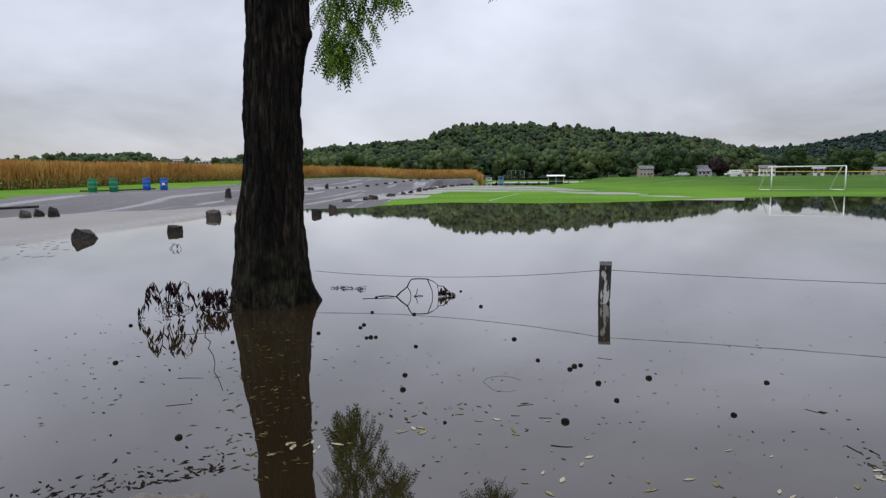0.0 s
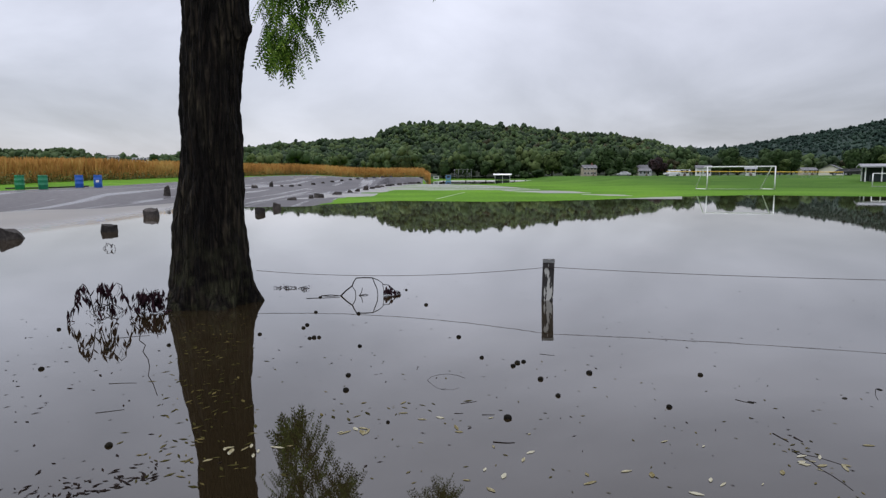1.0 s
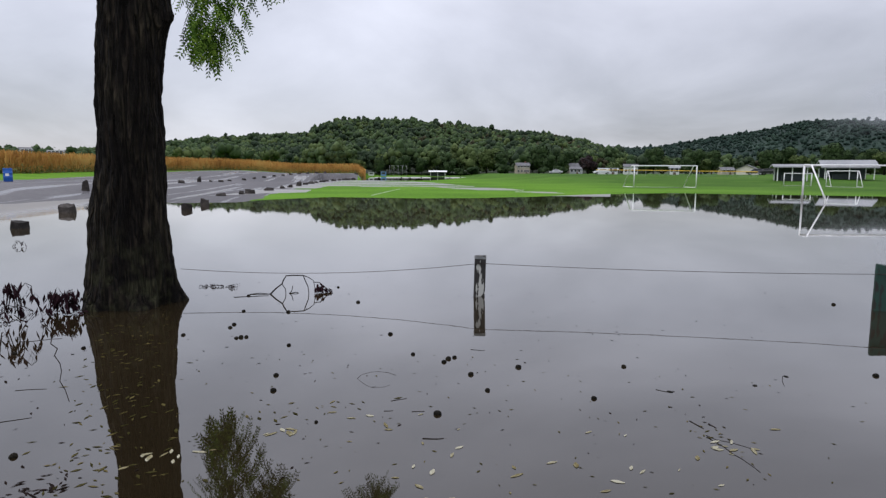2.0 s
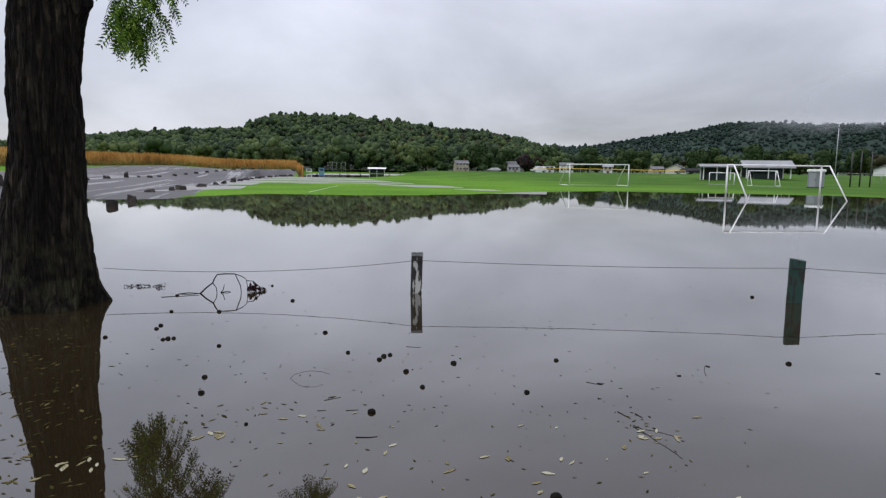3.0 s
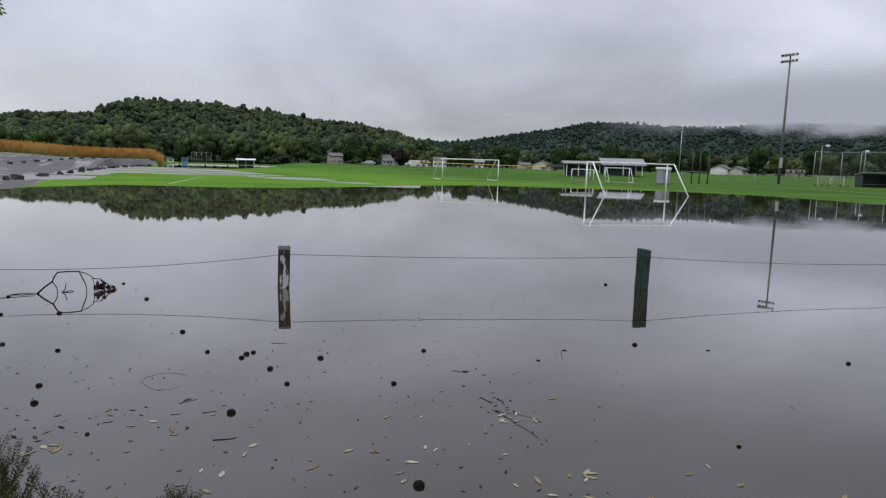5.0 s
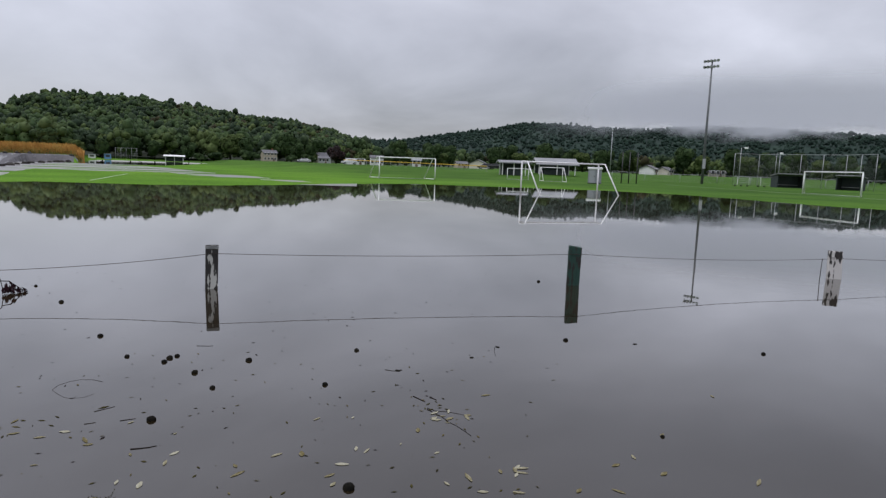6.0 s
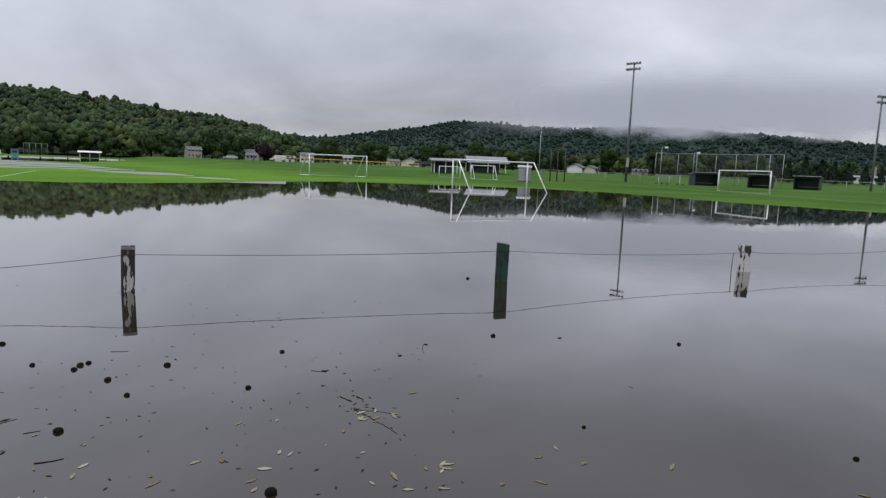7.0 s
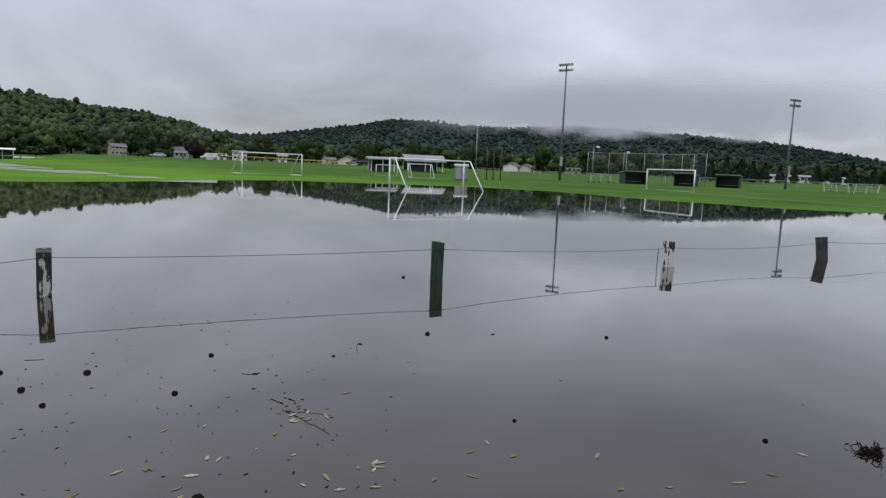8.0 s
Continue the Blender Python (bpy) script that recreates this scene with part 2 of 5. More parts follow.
DEADLEAF = material("dead_purple_leaf", [(0.012, 0.006, 0.008), (0.035, 0.018, 0.022)], 0.9, 9.0, 60.0, 0.0, spec=0.0, island=0.2)
PALELEAF = material("fallen_yellow_leaf", [(0.127, 0.106, 0.048), (0.236, 0.215, 0.137), (0.338, 0.325, 0.247)], 0.9, 5.0, 50.0, 0.1, spec=0.0, obj=0.3)
SUNKLEAF = material("sodden_leaf", [(0.0210, 0.0195, 0.0070), (0.0488, 0.0435, 0.0154), (0.0975, 0.0788, 0.0315)], 0.95, 5.0, 50.0, 0.0, spec=0.0, island=0.3)


def water_material(name="muddy_flood_water", rough=0.018, ripple=0.05, dist=0.01, silty=1.0):
    m = bpy.data.materials.new(name)
    m.use_nodes = True
    t = m.node_tree
    b = t.nodes["Principled BSDF"]
    b.inputs["Roughness"].default_value = rough
    b.inputs["IOR"].default_value = 1.45
    b.inputs["Coat Weight"].default_value, b.inputs["Coat Roughness"].default_value, b.inputs["Coat IOR"].default_value = 0.74, rough, 1.4
    co = t.nodes.new("ShaderNodeTexCoord")
    silt = t.nodes.new("ShaderNodeTexNoise")
    silt.inputs["Scale"].default_value, silt.inputs["Detail"].default_value = 0.25, 6.0
    t.links.new(co.outputs["Object"], silt.inputs["Vector"])
    ramp = t.nodes.new("ShaderNodeValToRGB")
    ramp.color_ramp.elements[0].position, ramp.color_ramp.elements[0].color = 0.35, (0.020 * silty, 0.0142 * silty, 0.0068 * silty, 1)
    ramp.color_ramp.elements[1].position, ramp.color_ramp.elements[1].color = 0.68, (0.033 * silty, 0.0236 * silty, 0.0115 * silty, 1)
    t.links.new(silt.outputs[0], ramp.inputs[0])
    # darker by the bank, lighter far out: reflection tone put into the colour
    far_tone, toned = t.nodes.new("ShaderNodeMapRange"), t.nodes.new("ShaderNodeVectorMath")
    far_tone.inputs["From Min"].default_value, far_tone.inputs["From Max"].default_value = 3.0, 24.0
    far_tone.inputs["To Min"].default_value, far_tone.inputs["To Max"].default_value = 0.6, 2.3
    toned.operation = "SCALE"
    t.links.new(ramp.outputs[0], toned.inputs[0])
    t.links.new(far_tone.outputs[0], toned.inputs["Scale"])
    t.links.new(toned.outputs[0], b.inputs["Base Color"])
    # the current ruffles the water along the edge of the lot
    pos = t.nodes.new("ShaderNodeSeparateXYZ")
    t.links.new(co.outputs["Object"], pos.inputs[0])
    t.links.new(pos.outputs["Y"], far_tone.inputs["Value"])
    lee, reach, both, gloss = (t.nodes.new(k) for k in ("ShaderNodeMapRange", "ShaderNodeMapRange", "ShaderNodeMath", "ShaderNodeMapRange"))
    for n, axis, a, b_ in ((lee, "X", -9.5, -13.5), (reach, "Y", 11.0, 17.0)):
        n.interpolation_type = "SMOOTHSTEP"
        n.inputs["From Min"].default_value, n.inputs["From Max"].default_value = a, b_
        t.links.new(pos.outputs[axis], n.inputs["Value"])
    both.operation = "MULTIPLY"
    t.links.new(lee.outputs[0], both.inputs[0])
    t.links.new(reach.outputs[0], both.inputs[1])
    gloss.inputs["To Min"].default_value, gloss.inputs["To Max"].default_value = rough, max(rough, 0.45)
    t.links.new(both.outputs[0], gloss.inputs["Value"])
    t.links.new(gloss.outputs[0], b.inputs["Roughness"])
    t.links.new(gloss.outputs[0], b.inputs["Coat Roughness"])
    rip = t.nodes.new("ShaderNodeTexNoise")
    rip.inputs["Scale"].default_value, rip.inputs["Detail"].default_value = 2.2, 3.0
    t.links.new(co.outputs["Object"], rip.inputs["Vector"])
    bp = t.nodes.new("ShaderNodeBump")
    bp.inputs["Strength"].default_value, bp.inputs["Distance"].default_value = ripple, dist
    t.links.new(rip.outputs[0], bp.inputs["Height"])
    t.links.new(bp.outputs[0], b.inputs["Normal"])
    t.links.new(bp.outputs[0], b.inputs["Coat Normal"])
    return m


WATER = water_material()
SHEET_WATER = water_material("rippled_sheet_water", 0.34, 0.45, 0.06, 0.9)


# ---- mesh helpers ----
def mesh_from(name, verts, faces):
    """A mesh from arrays; all faces have the same number of corners."""
    v, f = np.asarray(verts, dtype=np.float32), np.asarray(faces, dtype=np.int32)
    me = bpy.data.meshes.new(name)
    me.vertices.add(len(v))
    me.vertices.foreach_set("co", v.ravel())
    k = f.shape[1]
    me.loops.add(f.size)
    me.loops.foreach_set("vertex_index", f.ravel())
    me.polygons.add(len(f))
    me.polygons.foreach_set("loop_start", np.arange(0, f.size, k, dtype=np.int32))
    me.update(calc_edges=True)
    return me


def smooth(me):
    me.polygons.foreach_set("use_smooth", [True] * len(me.polygons))
    return me


def part(name, data, mat, parent=None, label="", m=None):
    """One mesh object out of a bmesh or mesh, under a thing or a part."""
    if isinstance(data, bmesh.types.BMesh):
        me = bpy.data.meshes.new(name)
        data.to_mesh(me)
        data.free()
    else:
        me = data
    if mat is not None and not len(me.materials):
        me.materials.append(mat)
    ob = new(name, me)
    if parent is not None:
        ob.parent = parent
    if m is not None:
        ob.matrix_basis = m
    if label:
        tagged(ob, label)
    return ob


def thing(name, label, category, m=None, group="", kind=""):
    ob = new(name)
    ob.empty_display_size = 0.2
    if m is not None:
        ob.matrix_basis = m
    return tagged(ob, label, category, group, kind)


def box(size, centre=(0, 0, 0), bevel=0.0, bm=None, m=None):
    bm = bm or bmesh.new()
    mm = Matrix.Translation(centre) @ Matrix.Diagonal((*size, 1))
    made = bmesh.ops.create_cube(bm, size=1, matrix=(m @ mm) if m else mm)
    if bevel:
        es = list({e for v in made["verts"] for e in v.link_edges})
        bmesh.ops.bevel(bm, geom=es, offset=bevel, segments=2, affect="EDGES", profile=0.6)
    return bm


def tube(points, radii, sides=8, bm=None):
    """A round bar along points, closed at both ends."""
    bm = bm or bmesh.new()
    pts = [Vector(p) for p in points]
    if not isinstance(radii, (list, tuple)):
        radii = [radii] * len(pts)
    rings = []
    for i, p in enumerate(pts):
        d = (pts[min(i + 1, len(pts) - 1)] - pts[max(i - 1, 0)]).normalized()
        q = d.to_track_quat("Z", "Y")
        rings.append([bm.verts.new(p + q @ Vector((radii[i] * math.cos(a), radii[i] * math.sin(a), 0))) for a in [2 * math.pi * k / sides for k in range(sides)]])
    for a, b in zip(rings, rings[1:]):
        for k in range(sides):
            bm.faces.new((a[k], a[(k + 1) % sides], b[(k + 1) % sides], b[k])).smooth = True
    bm.faces.new(rings[0][::-1])
    bm.faces.new(rings[-1])
    return bm


def polar(az, d, z=0.0):
    """A place at a bearing in degrees from the y axis and a distance."""
    return (d * math.sin(radians(az)), d * math.cos(radians(az)) - 0.7, z)


def ss(x):
    x = np.clip(x, 0.0, 1.0)
    return x * x * (3 - 2 * x)


# ---- the ground: one sheet round the flooded hollow ----
SHORE_AZ = [-180, -100, -70, -45, -32, -28, -24, -19, -13, -8, -4.5, 0, 8, 14, 20, 25, 30, 36, 41, 47, 53, 58, 62, 66, 71, 76, 82, 90, 110, 180]
SHORE_R = [3, 3, 22, 29, 35.5, 37, 36.8, 42, 34, 34.5, 38, 41, 38.6, 40, 44, 50, 54, 54, 55, 56, 54, 49, 46, 44, 42.5, 42.5, 43.5, 40, 3, 3]
RISE_AZ = [-180, -40, -36, -24, -13, 0, 2.4, 4, 12, 14, 20, 40, 55, 80, 180]
RISE_D = [120, 55, 55, 60, 90, 90, 100, 248, 248, 150, 95, 95, 150, 150, 85]
STREAK_AZ = [-11, -8, -5, -2.2, -0.7, 1.1, 3, 5, 7.1, 9.2, 11.4, 13.7, 16.1, 18.5, 21.5, 24]
STREAK_A = [43, 45, 47, 48.6, 66, 71, 67.6, 68, 68.6, 67, 57.3, 54.4, 53.3, 49.4, 48, 49]
STREAK_B = [43, 51, 64, 95, 148, 150, 138, 114, 112, 101, 82, 71, 64.6, 55.5, 50, 49]
POOL_AZ = [2.2, 3, 5, 6.6, 9, 10.5, 12.7]
POOL_A = [160, 118, 114, 118, 126, 146, 225]
POOL_B = [160, 215, 240, 242, 240, 236, 232]


def wob(x, y, s, k=0.0):
    return (np.sin(x / s + 1.7 * np.sin(y / s * 0.7 + k)) + np.sin(y / s * 1.3 + 1.3 * np.sin(x / s * 0.9 + 2 * k)) + np.sin((x + y) / s * 2.3 + k)) / 3


def ground_z(x, y):
    x, y = np.asarray(x, dtype=float), np.asarray(y, dtype=float)
    d, az = np.hypot(x, y + 0.7), np.degrees(np.arctan2(x, y + 0.7))
    shore = np.interp(az, SHORE_AZ, SHORE_R) + 0.5 * wob(x, y, 2.2)
    s = d - shore
    near = np.interp(az, [-180, -60, -32, -22, -14, 0, 60, 180], [3.4, 3.4, 3.45, 3.3, 2.2, 1.3, 1.3, 2.0]) + 0.06 * wob(x, y, 0.13)
    inside = -np.minimum(np.minimum(0.12 * (d - near), 0.03 * -s), 0.45)
    out = 0.012 + 0.03 * ss(s / 4) + 0.0006 * s
    out = out + 0.65 * ss(s / 11) * ss((-x - 9) / 12)
    out = out + np.interp(az, [2.4, 4, 12, 14], [1.2, 0.3, 0.3, 1.2]) * ss((d - np.interp(az, RISE_AZ, RISE_D)) / 62)
    out = out + 0.012 * wob(x, y, 5.0, 1.0) * ss(s / 2)
    a, b = np.interp(az, STREAK_AZ, STREAK_A), np.interp(az, STREAK_AZ, STREAK_B)
    ins = np.minimum(d - a, b - d) + 1.5 * wob(x, y, 3.0, 2.0) + 1.5 * wob(x, y, 1.1, 5.0)
    pud = ss(ins / 2.0) * ((az > -11) & (az < 24))
    pool = np.minimum(d - np.interp(az, POOL_AZ, POOL_A), np.interp(az, POOL_AZ, POOL_B) - d) + 2.0 * wob(x, y, 4.0, 1.0)
    pool = ss(pool / 3.0) * ((az > 2.2) & (az < 12.7))
    out = out * (1 - pud) + pud * (-0.02 + 0.055 * np.maximum(wob(x * 0.6, y * 1.6, 4.0, 4.0), 0) + 0.06 * np.maximum(wob(x * 0.3, y * 1.2, 1.7, 3.0) - 0.34, 0))
    out = out * np.interp(az, [2.2, 3, 11, 13], [1, 0.5, 0.5, 1]) ** ((d > 84) & (d < 250))
    out = out * (1 - pool) - 0.05 * pool
    return np.where(s > 0, out, np.where(d < near, 0.05 * np.minimum(near - d, 2.0), inside))


def gz(x, y):
    return float(ground_z(x, y))


def make_ground():
    az = np.radians(np.concatenate([np.arange(-180, -46, 4.0), np.arange(-46, -12, 0.3), np.arange(-12, 2, 0.12), np.arange(2, 88, 0.3), np.arange(88, 180, 4.0)]))
    r = np.concatenate([np.linspace(0.02, 5, 32), np.geomspace(5.3, 30, 24), np.arange(30.5, 36, 0.5), np.arange(36, 52, 0.22), np.arange(52, 76, 0.5), np.geomspace(76.5, 260, 110), np.geomspace(270, 4200, 18)])
    A, R = np.meshgrid(az, r)
    X, Y = R * np.sin(A), R * np.cos(A) - 0.7
    Z = ground_z(X, Y)
    n, k = len(az), len(r)
    V = np.stack([X, Y, Z], -1).reshape(-1, 3)
    i, j = np.meshgrid(np.arange(k - 1), np.arange(n), indexing="ij")
    j2 = (j + 1) % n
    F = np.stack([i * n + j, i * n + j2, (i + 1) * n + j2, (i + 1) * n + j], -1).reshape(-1, 4)
    F = F[:, ::-1]
    me = smooth(mesh_from("ground", V, F))
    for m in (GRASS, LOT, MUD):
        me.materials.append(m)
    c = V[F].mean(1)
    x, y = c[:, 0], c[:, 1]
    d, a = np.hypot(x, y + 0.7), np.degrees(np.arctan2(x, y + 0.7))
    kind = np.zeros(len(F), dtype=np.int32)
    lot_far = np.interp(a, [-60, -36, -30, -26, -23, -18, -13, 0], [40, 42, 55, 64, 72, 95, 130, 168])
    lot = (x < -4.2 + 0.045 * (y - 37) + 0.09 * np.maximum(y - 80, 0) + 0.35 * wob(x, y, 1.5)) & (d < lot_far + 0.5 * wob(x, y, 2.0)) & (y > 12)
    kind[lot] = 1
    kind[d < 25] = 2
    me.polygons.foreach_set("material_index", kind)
    ob = part("ground", me, None)
    tagged(ob, "flat grass field and wet asphalt lot round a flooded hollow", "ground", kind="structure")


make_ground()
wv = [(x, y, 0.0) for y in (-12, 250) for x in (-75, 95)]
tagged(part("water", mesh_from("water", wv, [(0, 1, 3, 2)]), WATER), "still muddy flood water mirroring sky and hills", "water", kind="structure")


def sheet_water():
    az, r = np.arange(-12, 25.5, 1.0), np.arange(44, 128, 4.0)
    A, R = np.meshgrid(np.radians(az), r)
    V = np.stack([R * np.sin(A), R * np.cos(A) - 0.7, np.full(A.shape, 0.005)], -1).reshape(-1, 3)
    n = len(az)
    i, j = np.meshgrid(np.arange(len(r) - 1), np.arange(n - 1), indexing="ij")
    F = np.stack([i * n + j + 1, i * n + j, (i + 1) * n + j, (i + 1) * n + j + 1], -1).reshape(-1, 4)
    tagged(part("sheet_water", mesh_from("sheet_water", V, F), SHEET_WATER), "shallow wind-rippled water lying across the grass", "water", kind="structure")


sheet_water()


# ---- woods and hills ----
def cube_ball(n=2):
    """A ball of quads: a divided cube blown up to a sphere."""
    V, F = [], []
    t = np.linspace(-1, 1, n + 1)
    for ax in range(3):
        for sgn in (-1, 1):
            o = len(V)
            for a in t:
                for b in t:
                    p = np.zeros(3)
                    p[ax], p[(ax + 1) % 3], p[(ax + 2) % 3] = sgn, a, b
                    V.append(p / np.linalg.norm(p))
            for i in range(n):
                for j in range(n):
                    q = [o + i * (n + 1) + j, o + (i + 1) * (n + 1) + j, o + (i + 1) * (n + 1) + j + 1, o + i * (n + 1) + j + 1]
                    F.append(q if sgn > 0 else q[::-1])
    return np.array(V), np.array(F)


def with_cores(V, F, centres, radii, k=0.84):
    bv, bf = cube_ball()
    n = len(centres)
    CV = (np.asarray(centres)[:, None, :] + bv[None] * np.asarray(radii)[:, None, :] * k).reshape(-1, 3)
    CF = (bf[None] + (np.arange(n) * len(bv))[:, None, None]).reshape(-1, 4) + len(V)
    return np.concatenate([V, CV]), np.concatenate([F, CF])


def leaf_quads(centres, radii, per, size, rng, flat=0.75, jitter=0.2):
    """Leaf clumps as small tilted quads over the surface of round crowns."""
    c = np.repeat(np.asarray(centres, dtype=float), per, axis=0)
    r = np.repeat(np.asarray(radii, dtype=float), per, axis=0)
    n = len(c)
    d = rng.normal(size=(n, 3))
    d[:, 2] = d[:, 2] * 0.9 + 0.25
    d /= np.linalg.norm(d, axis=1)[:, None]
    lump = 1 + 0.13 * np.sin(d[:, :1] * 5 + c[:, :1]) * np.sin(d[:, 1:2] * 5 + c[:, 1:2]) + 0.08 * np.sin(d[:, 2:] * 7 + c[:, :1] * 3)
    p = c + d * r * lump * rng.uniform(0.84, 0.98, size=(n, 1))
    nrm = d + jitter * rng.normal(size=(n, 3))
    nrm /= np.linalg.norm(nrm, axis=1)[:, None]
    u = np.cross(nrm, rng.normal(size=(n, 3)))
    u /= np.linalg.norm(u, axis=1)[:, None]
    w = np.cross(nrm, u)
    s = size * rng.uniform(0.55, 1.25, size=(n, 1))
    V = np.stack([p - u * s - w * s * flat, p + u * s - w * s * flat * 0.7, p + u * s * 0.8 + w * s * flat, p - u * s * 0.7 + w * s * flat * 0.8], 1).reshape(-1, 3)
    return V, np.arange(4 * n).reshape(-1, 4)


HILL_AZ = [-50, -36, -33, -30.1, -26.1, -24, -22, -19.6, -16, -12.4, -10, -7.4, -4.9, -1.9, -0.3, 2.7, 7.75, 9.5, 13, 17, 21, 23.5, 24.9, 26, 30, 36, 90]
HILL_EL = [2.1, 1.95, 2.05, 2.4, 2.62, 1.95, 1.7, 2.05, 2.45, 2.85, 3.1, 3.34, 3.49, 3.67, 4.7, 4.97, 4.88, 4.67, 4.3, 3.9, 3.5, 2.85, 2.3, 1.9, 1.5, 1.2, 1.0]
RIDGE_AZ = [20, 25, 29, 32.8, 36.8, 39.3, 41.8, 44.9, 49.9, 54.9, 59.7, 64.4, 68.8, 72.9, 76.7, 79.1, 84, 90]
RIDGE_EL = [1.4, 2.2, 2.45, 3.05, 3.65, 4.15, 4.25, 4.0, 3.85, 4.15, 3.95, 3.7, 3.35, 2.95, 2.35, 1.9, 1.3, 0.8]


def hill_z(az, d):
    el = np.interp(az, HILL_AZ, HILL_EL)
    top = np.maximum(1000 * np.tan(np.radians(el)) + 1.57 - 20.0, 0.3)
    return 1.3 + top * ss((d - 290) / 710) ** 1.45


def ridge_z(az, d):
    el = np.interp(az, RIDGE_AZ, RIDGE_EL)
    top = np.maximum(1500 * np.tan(np.radians(el)) - 9, 1.0)
    return 1.3 + top * ss((d - 750) / 750)


def hill_sheet(name, label, fz, a0, a1, d0, d1, da, nd, mat):
    az, d = np.arange(a0, a1, da), np.linspace(d0, d1, nd)
    A, D = np.meshgrid(az, d)
    V = np.stack([D * np.sin(np.radians(A)), D * np.cos(np.radians(A)) - 0.7, fz(A, D)], -1).reshape(-1, 3)
    n = len(az)
    i, j = np.meshgrid(np.arange(nd - 1), np.arange(n - 1), indexing="ij")
    F = np.stack([i * n + j + 1, i * n + j, (i + 1) * n + j, (i + 1) * n + j + 1], -1).reshape(-1, 4)
    tagged(part(name, smooth(mesh_from(name, V, F)), mat), label, "hill", kind="structure")


hill_sheet("hill_near", "low hill under a dense deciduous wood", hill_z, -52, 88, 285, 1200, 1.0, 40, SOIL)
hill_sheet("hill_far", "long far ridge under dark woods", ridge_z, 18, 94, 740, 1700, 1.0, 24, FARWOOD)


def ball(divisions):
    """Corners and triangles of a ball of small facets."""
    bm = bmesh.new()
    bmesh.ops.create_icosphere(bm, subdivisions=divisions, radius=1)
    bm.verts.ensure_lookup_table()
    v, f = np.array([q.co[:] for q in bm.verts]), np.array([[q.index for q in t.verts] for t in bm.faces])
    bm.free()
    return v, f


def wood(name, label, fz, rng, count, a0, a1, d0, d1, rad, lumps, facets, leaves, leaf, mat):
    """Trees over a stretch of land: crowns of uneven leafy clumps, with loose leaf sprays round the nearer ones."""
    az = rng.uniform(a0, a1, count)
    d = np.sqrt(rng.uniform(d0 * d0, d1 * d1, count))
    r = rng.uniform(rad[0], rad[1], count) * rng.choice([0.75, 1.0, 1.0, 1.2], count)
    z = fz(az, d) + r * rng.uniform(0.85, 1.25, count)
    C = np.stack([d * np.sin(np.radians(az)), d * np.cos(np.radians(az)) - 0.7, z], -1)
    R = np.stack([r, r, r * rng.uniform(0.85, 1.2, count)], -1)
    w = rng.normal(size=(count, lumps, 3))
    w[:, :, 2] = w[:, :, 2] * 0.8 + 0.35
    w /= np.linalg.norm(w, axis=2)[:, :, None]
    LC = (C[:, None, :] + w * R[:, None, :] * rng.uniform(0.30, 0.80, (count, lumps, 1))).reshape(-1, 3)
    LR = (R[:, None, :] * rng.uniform(0.28, 0.5, (count, lumps, 1)) * (5 / lumps) ** 0.25).reshape(-1, 3)
    bv, bf = ball(facets)
    V = (LC[:, None, :] + bv[None] * LR[:, None, :] * (1 + rng.normal(0, 0.17, (len(LC), len(bv), 1)))).reshape(-1, 3)
    F = (bf[None] + (np.arange(len(LC)) * len(bv))[:, None, None]).reshape(-1, 3)
    if leaves:
        QV, QF = leaf_quads(LC, LR * 1.1, leaves, leaf, rng, jitter=1.2)
        QF = QF + len(V)
        V, F = np.concatenate([V, QV]), np.concatenate([F, QF[:, [0, 1, 2]], QF[:, [0, 2, 3]]])
    tagged(part(name, mesh_from(name, V, F), mat), label, "woodland", kind="stuff")


rng = np.random.default_rng(11)
# the foot of the hill, with broad single crowns
wood("hill_foot_wood", "broad green deciduous trees at the foot of the hill", hill_z, rng, 300, -14, 26, 292, 520, (4.2, 7.0), 13, 1, 12, 0.45, CROWN)
wood("hill_foot_wood_dark", "broad dark green trees at the foot of the hill", hill_z, rng, 230, -14, 26, 292, 520, (4.0, 7.0), 13, 1, 12, 0.45, CROWN_E)
wood("hill_foot_wood_pale", "paler yellow-green trees at the foot of the hill", hill_z, rng, 230, -14, 26, 288, 500, (3.5, 6.0), 13, 1, 12, 0.45, CROWN_B)
# the slopes up to the crest
wood("hill_wood", "dense green deciduous trees covering a low hill", hill_z, rng, 2100, -14, 26, 500, 1010, (4.0, 6.6), 5, 1, 2, 0.6, CROWN)
wood("hill_wood_dark", "darker blue-green trees mixed through the hill wood", hill_z, rng, 1600, -14, 26, 500, 1010, (4.0, 6.8), 5, 1, 2, 0.6, CROWN_E)
wood("hill_wood_russet", "trees turning russet on the hillside", hill_z, rng, 420, 7, 25, 620, 1010, (3.6, 5.6), 5, 1, 2, 0.6, CROWN_F)
wood("hill_wood_pale", "scattered paler yellow-green trees on the hill", hill_z, rng, 750, -14, 26, 480, 1000, (3.6, 6.0), 5, 1, 2, 0.6, CROWN_B)
wood("left_treeline", "low distant treeline behind the cornfield", hill_z, rng, 1500, -50, -13, 420, 1010, (4.0, 6.5), 5, 1, 2, 0.7, CROWN)
wood("right_treeline", "mixed trees at the foot of the ridge", hill_z, rng, 300, 24, 87, 275, 430, (2.4, 4.0), 7, 1, 9, 0.36, CROWN)
wood("right_treeline_dark", "darker trees at the foot of the ridge", hill_z, rng, 420, 24, 87, 275, 480, (2.4, 4.3), 7, 1, 9, 0.36, CROWN_E)
wood("right_treeline_russet", "russet trees at the foot of the ridge", hill_z, rng, 120, 24, 87, 275, 420, (2.4, 3.6), 7, 1, 9, 0.36, CROWN_F)
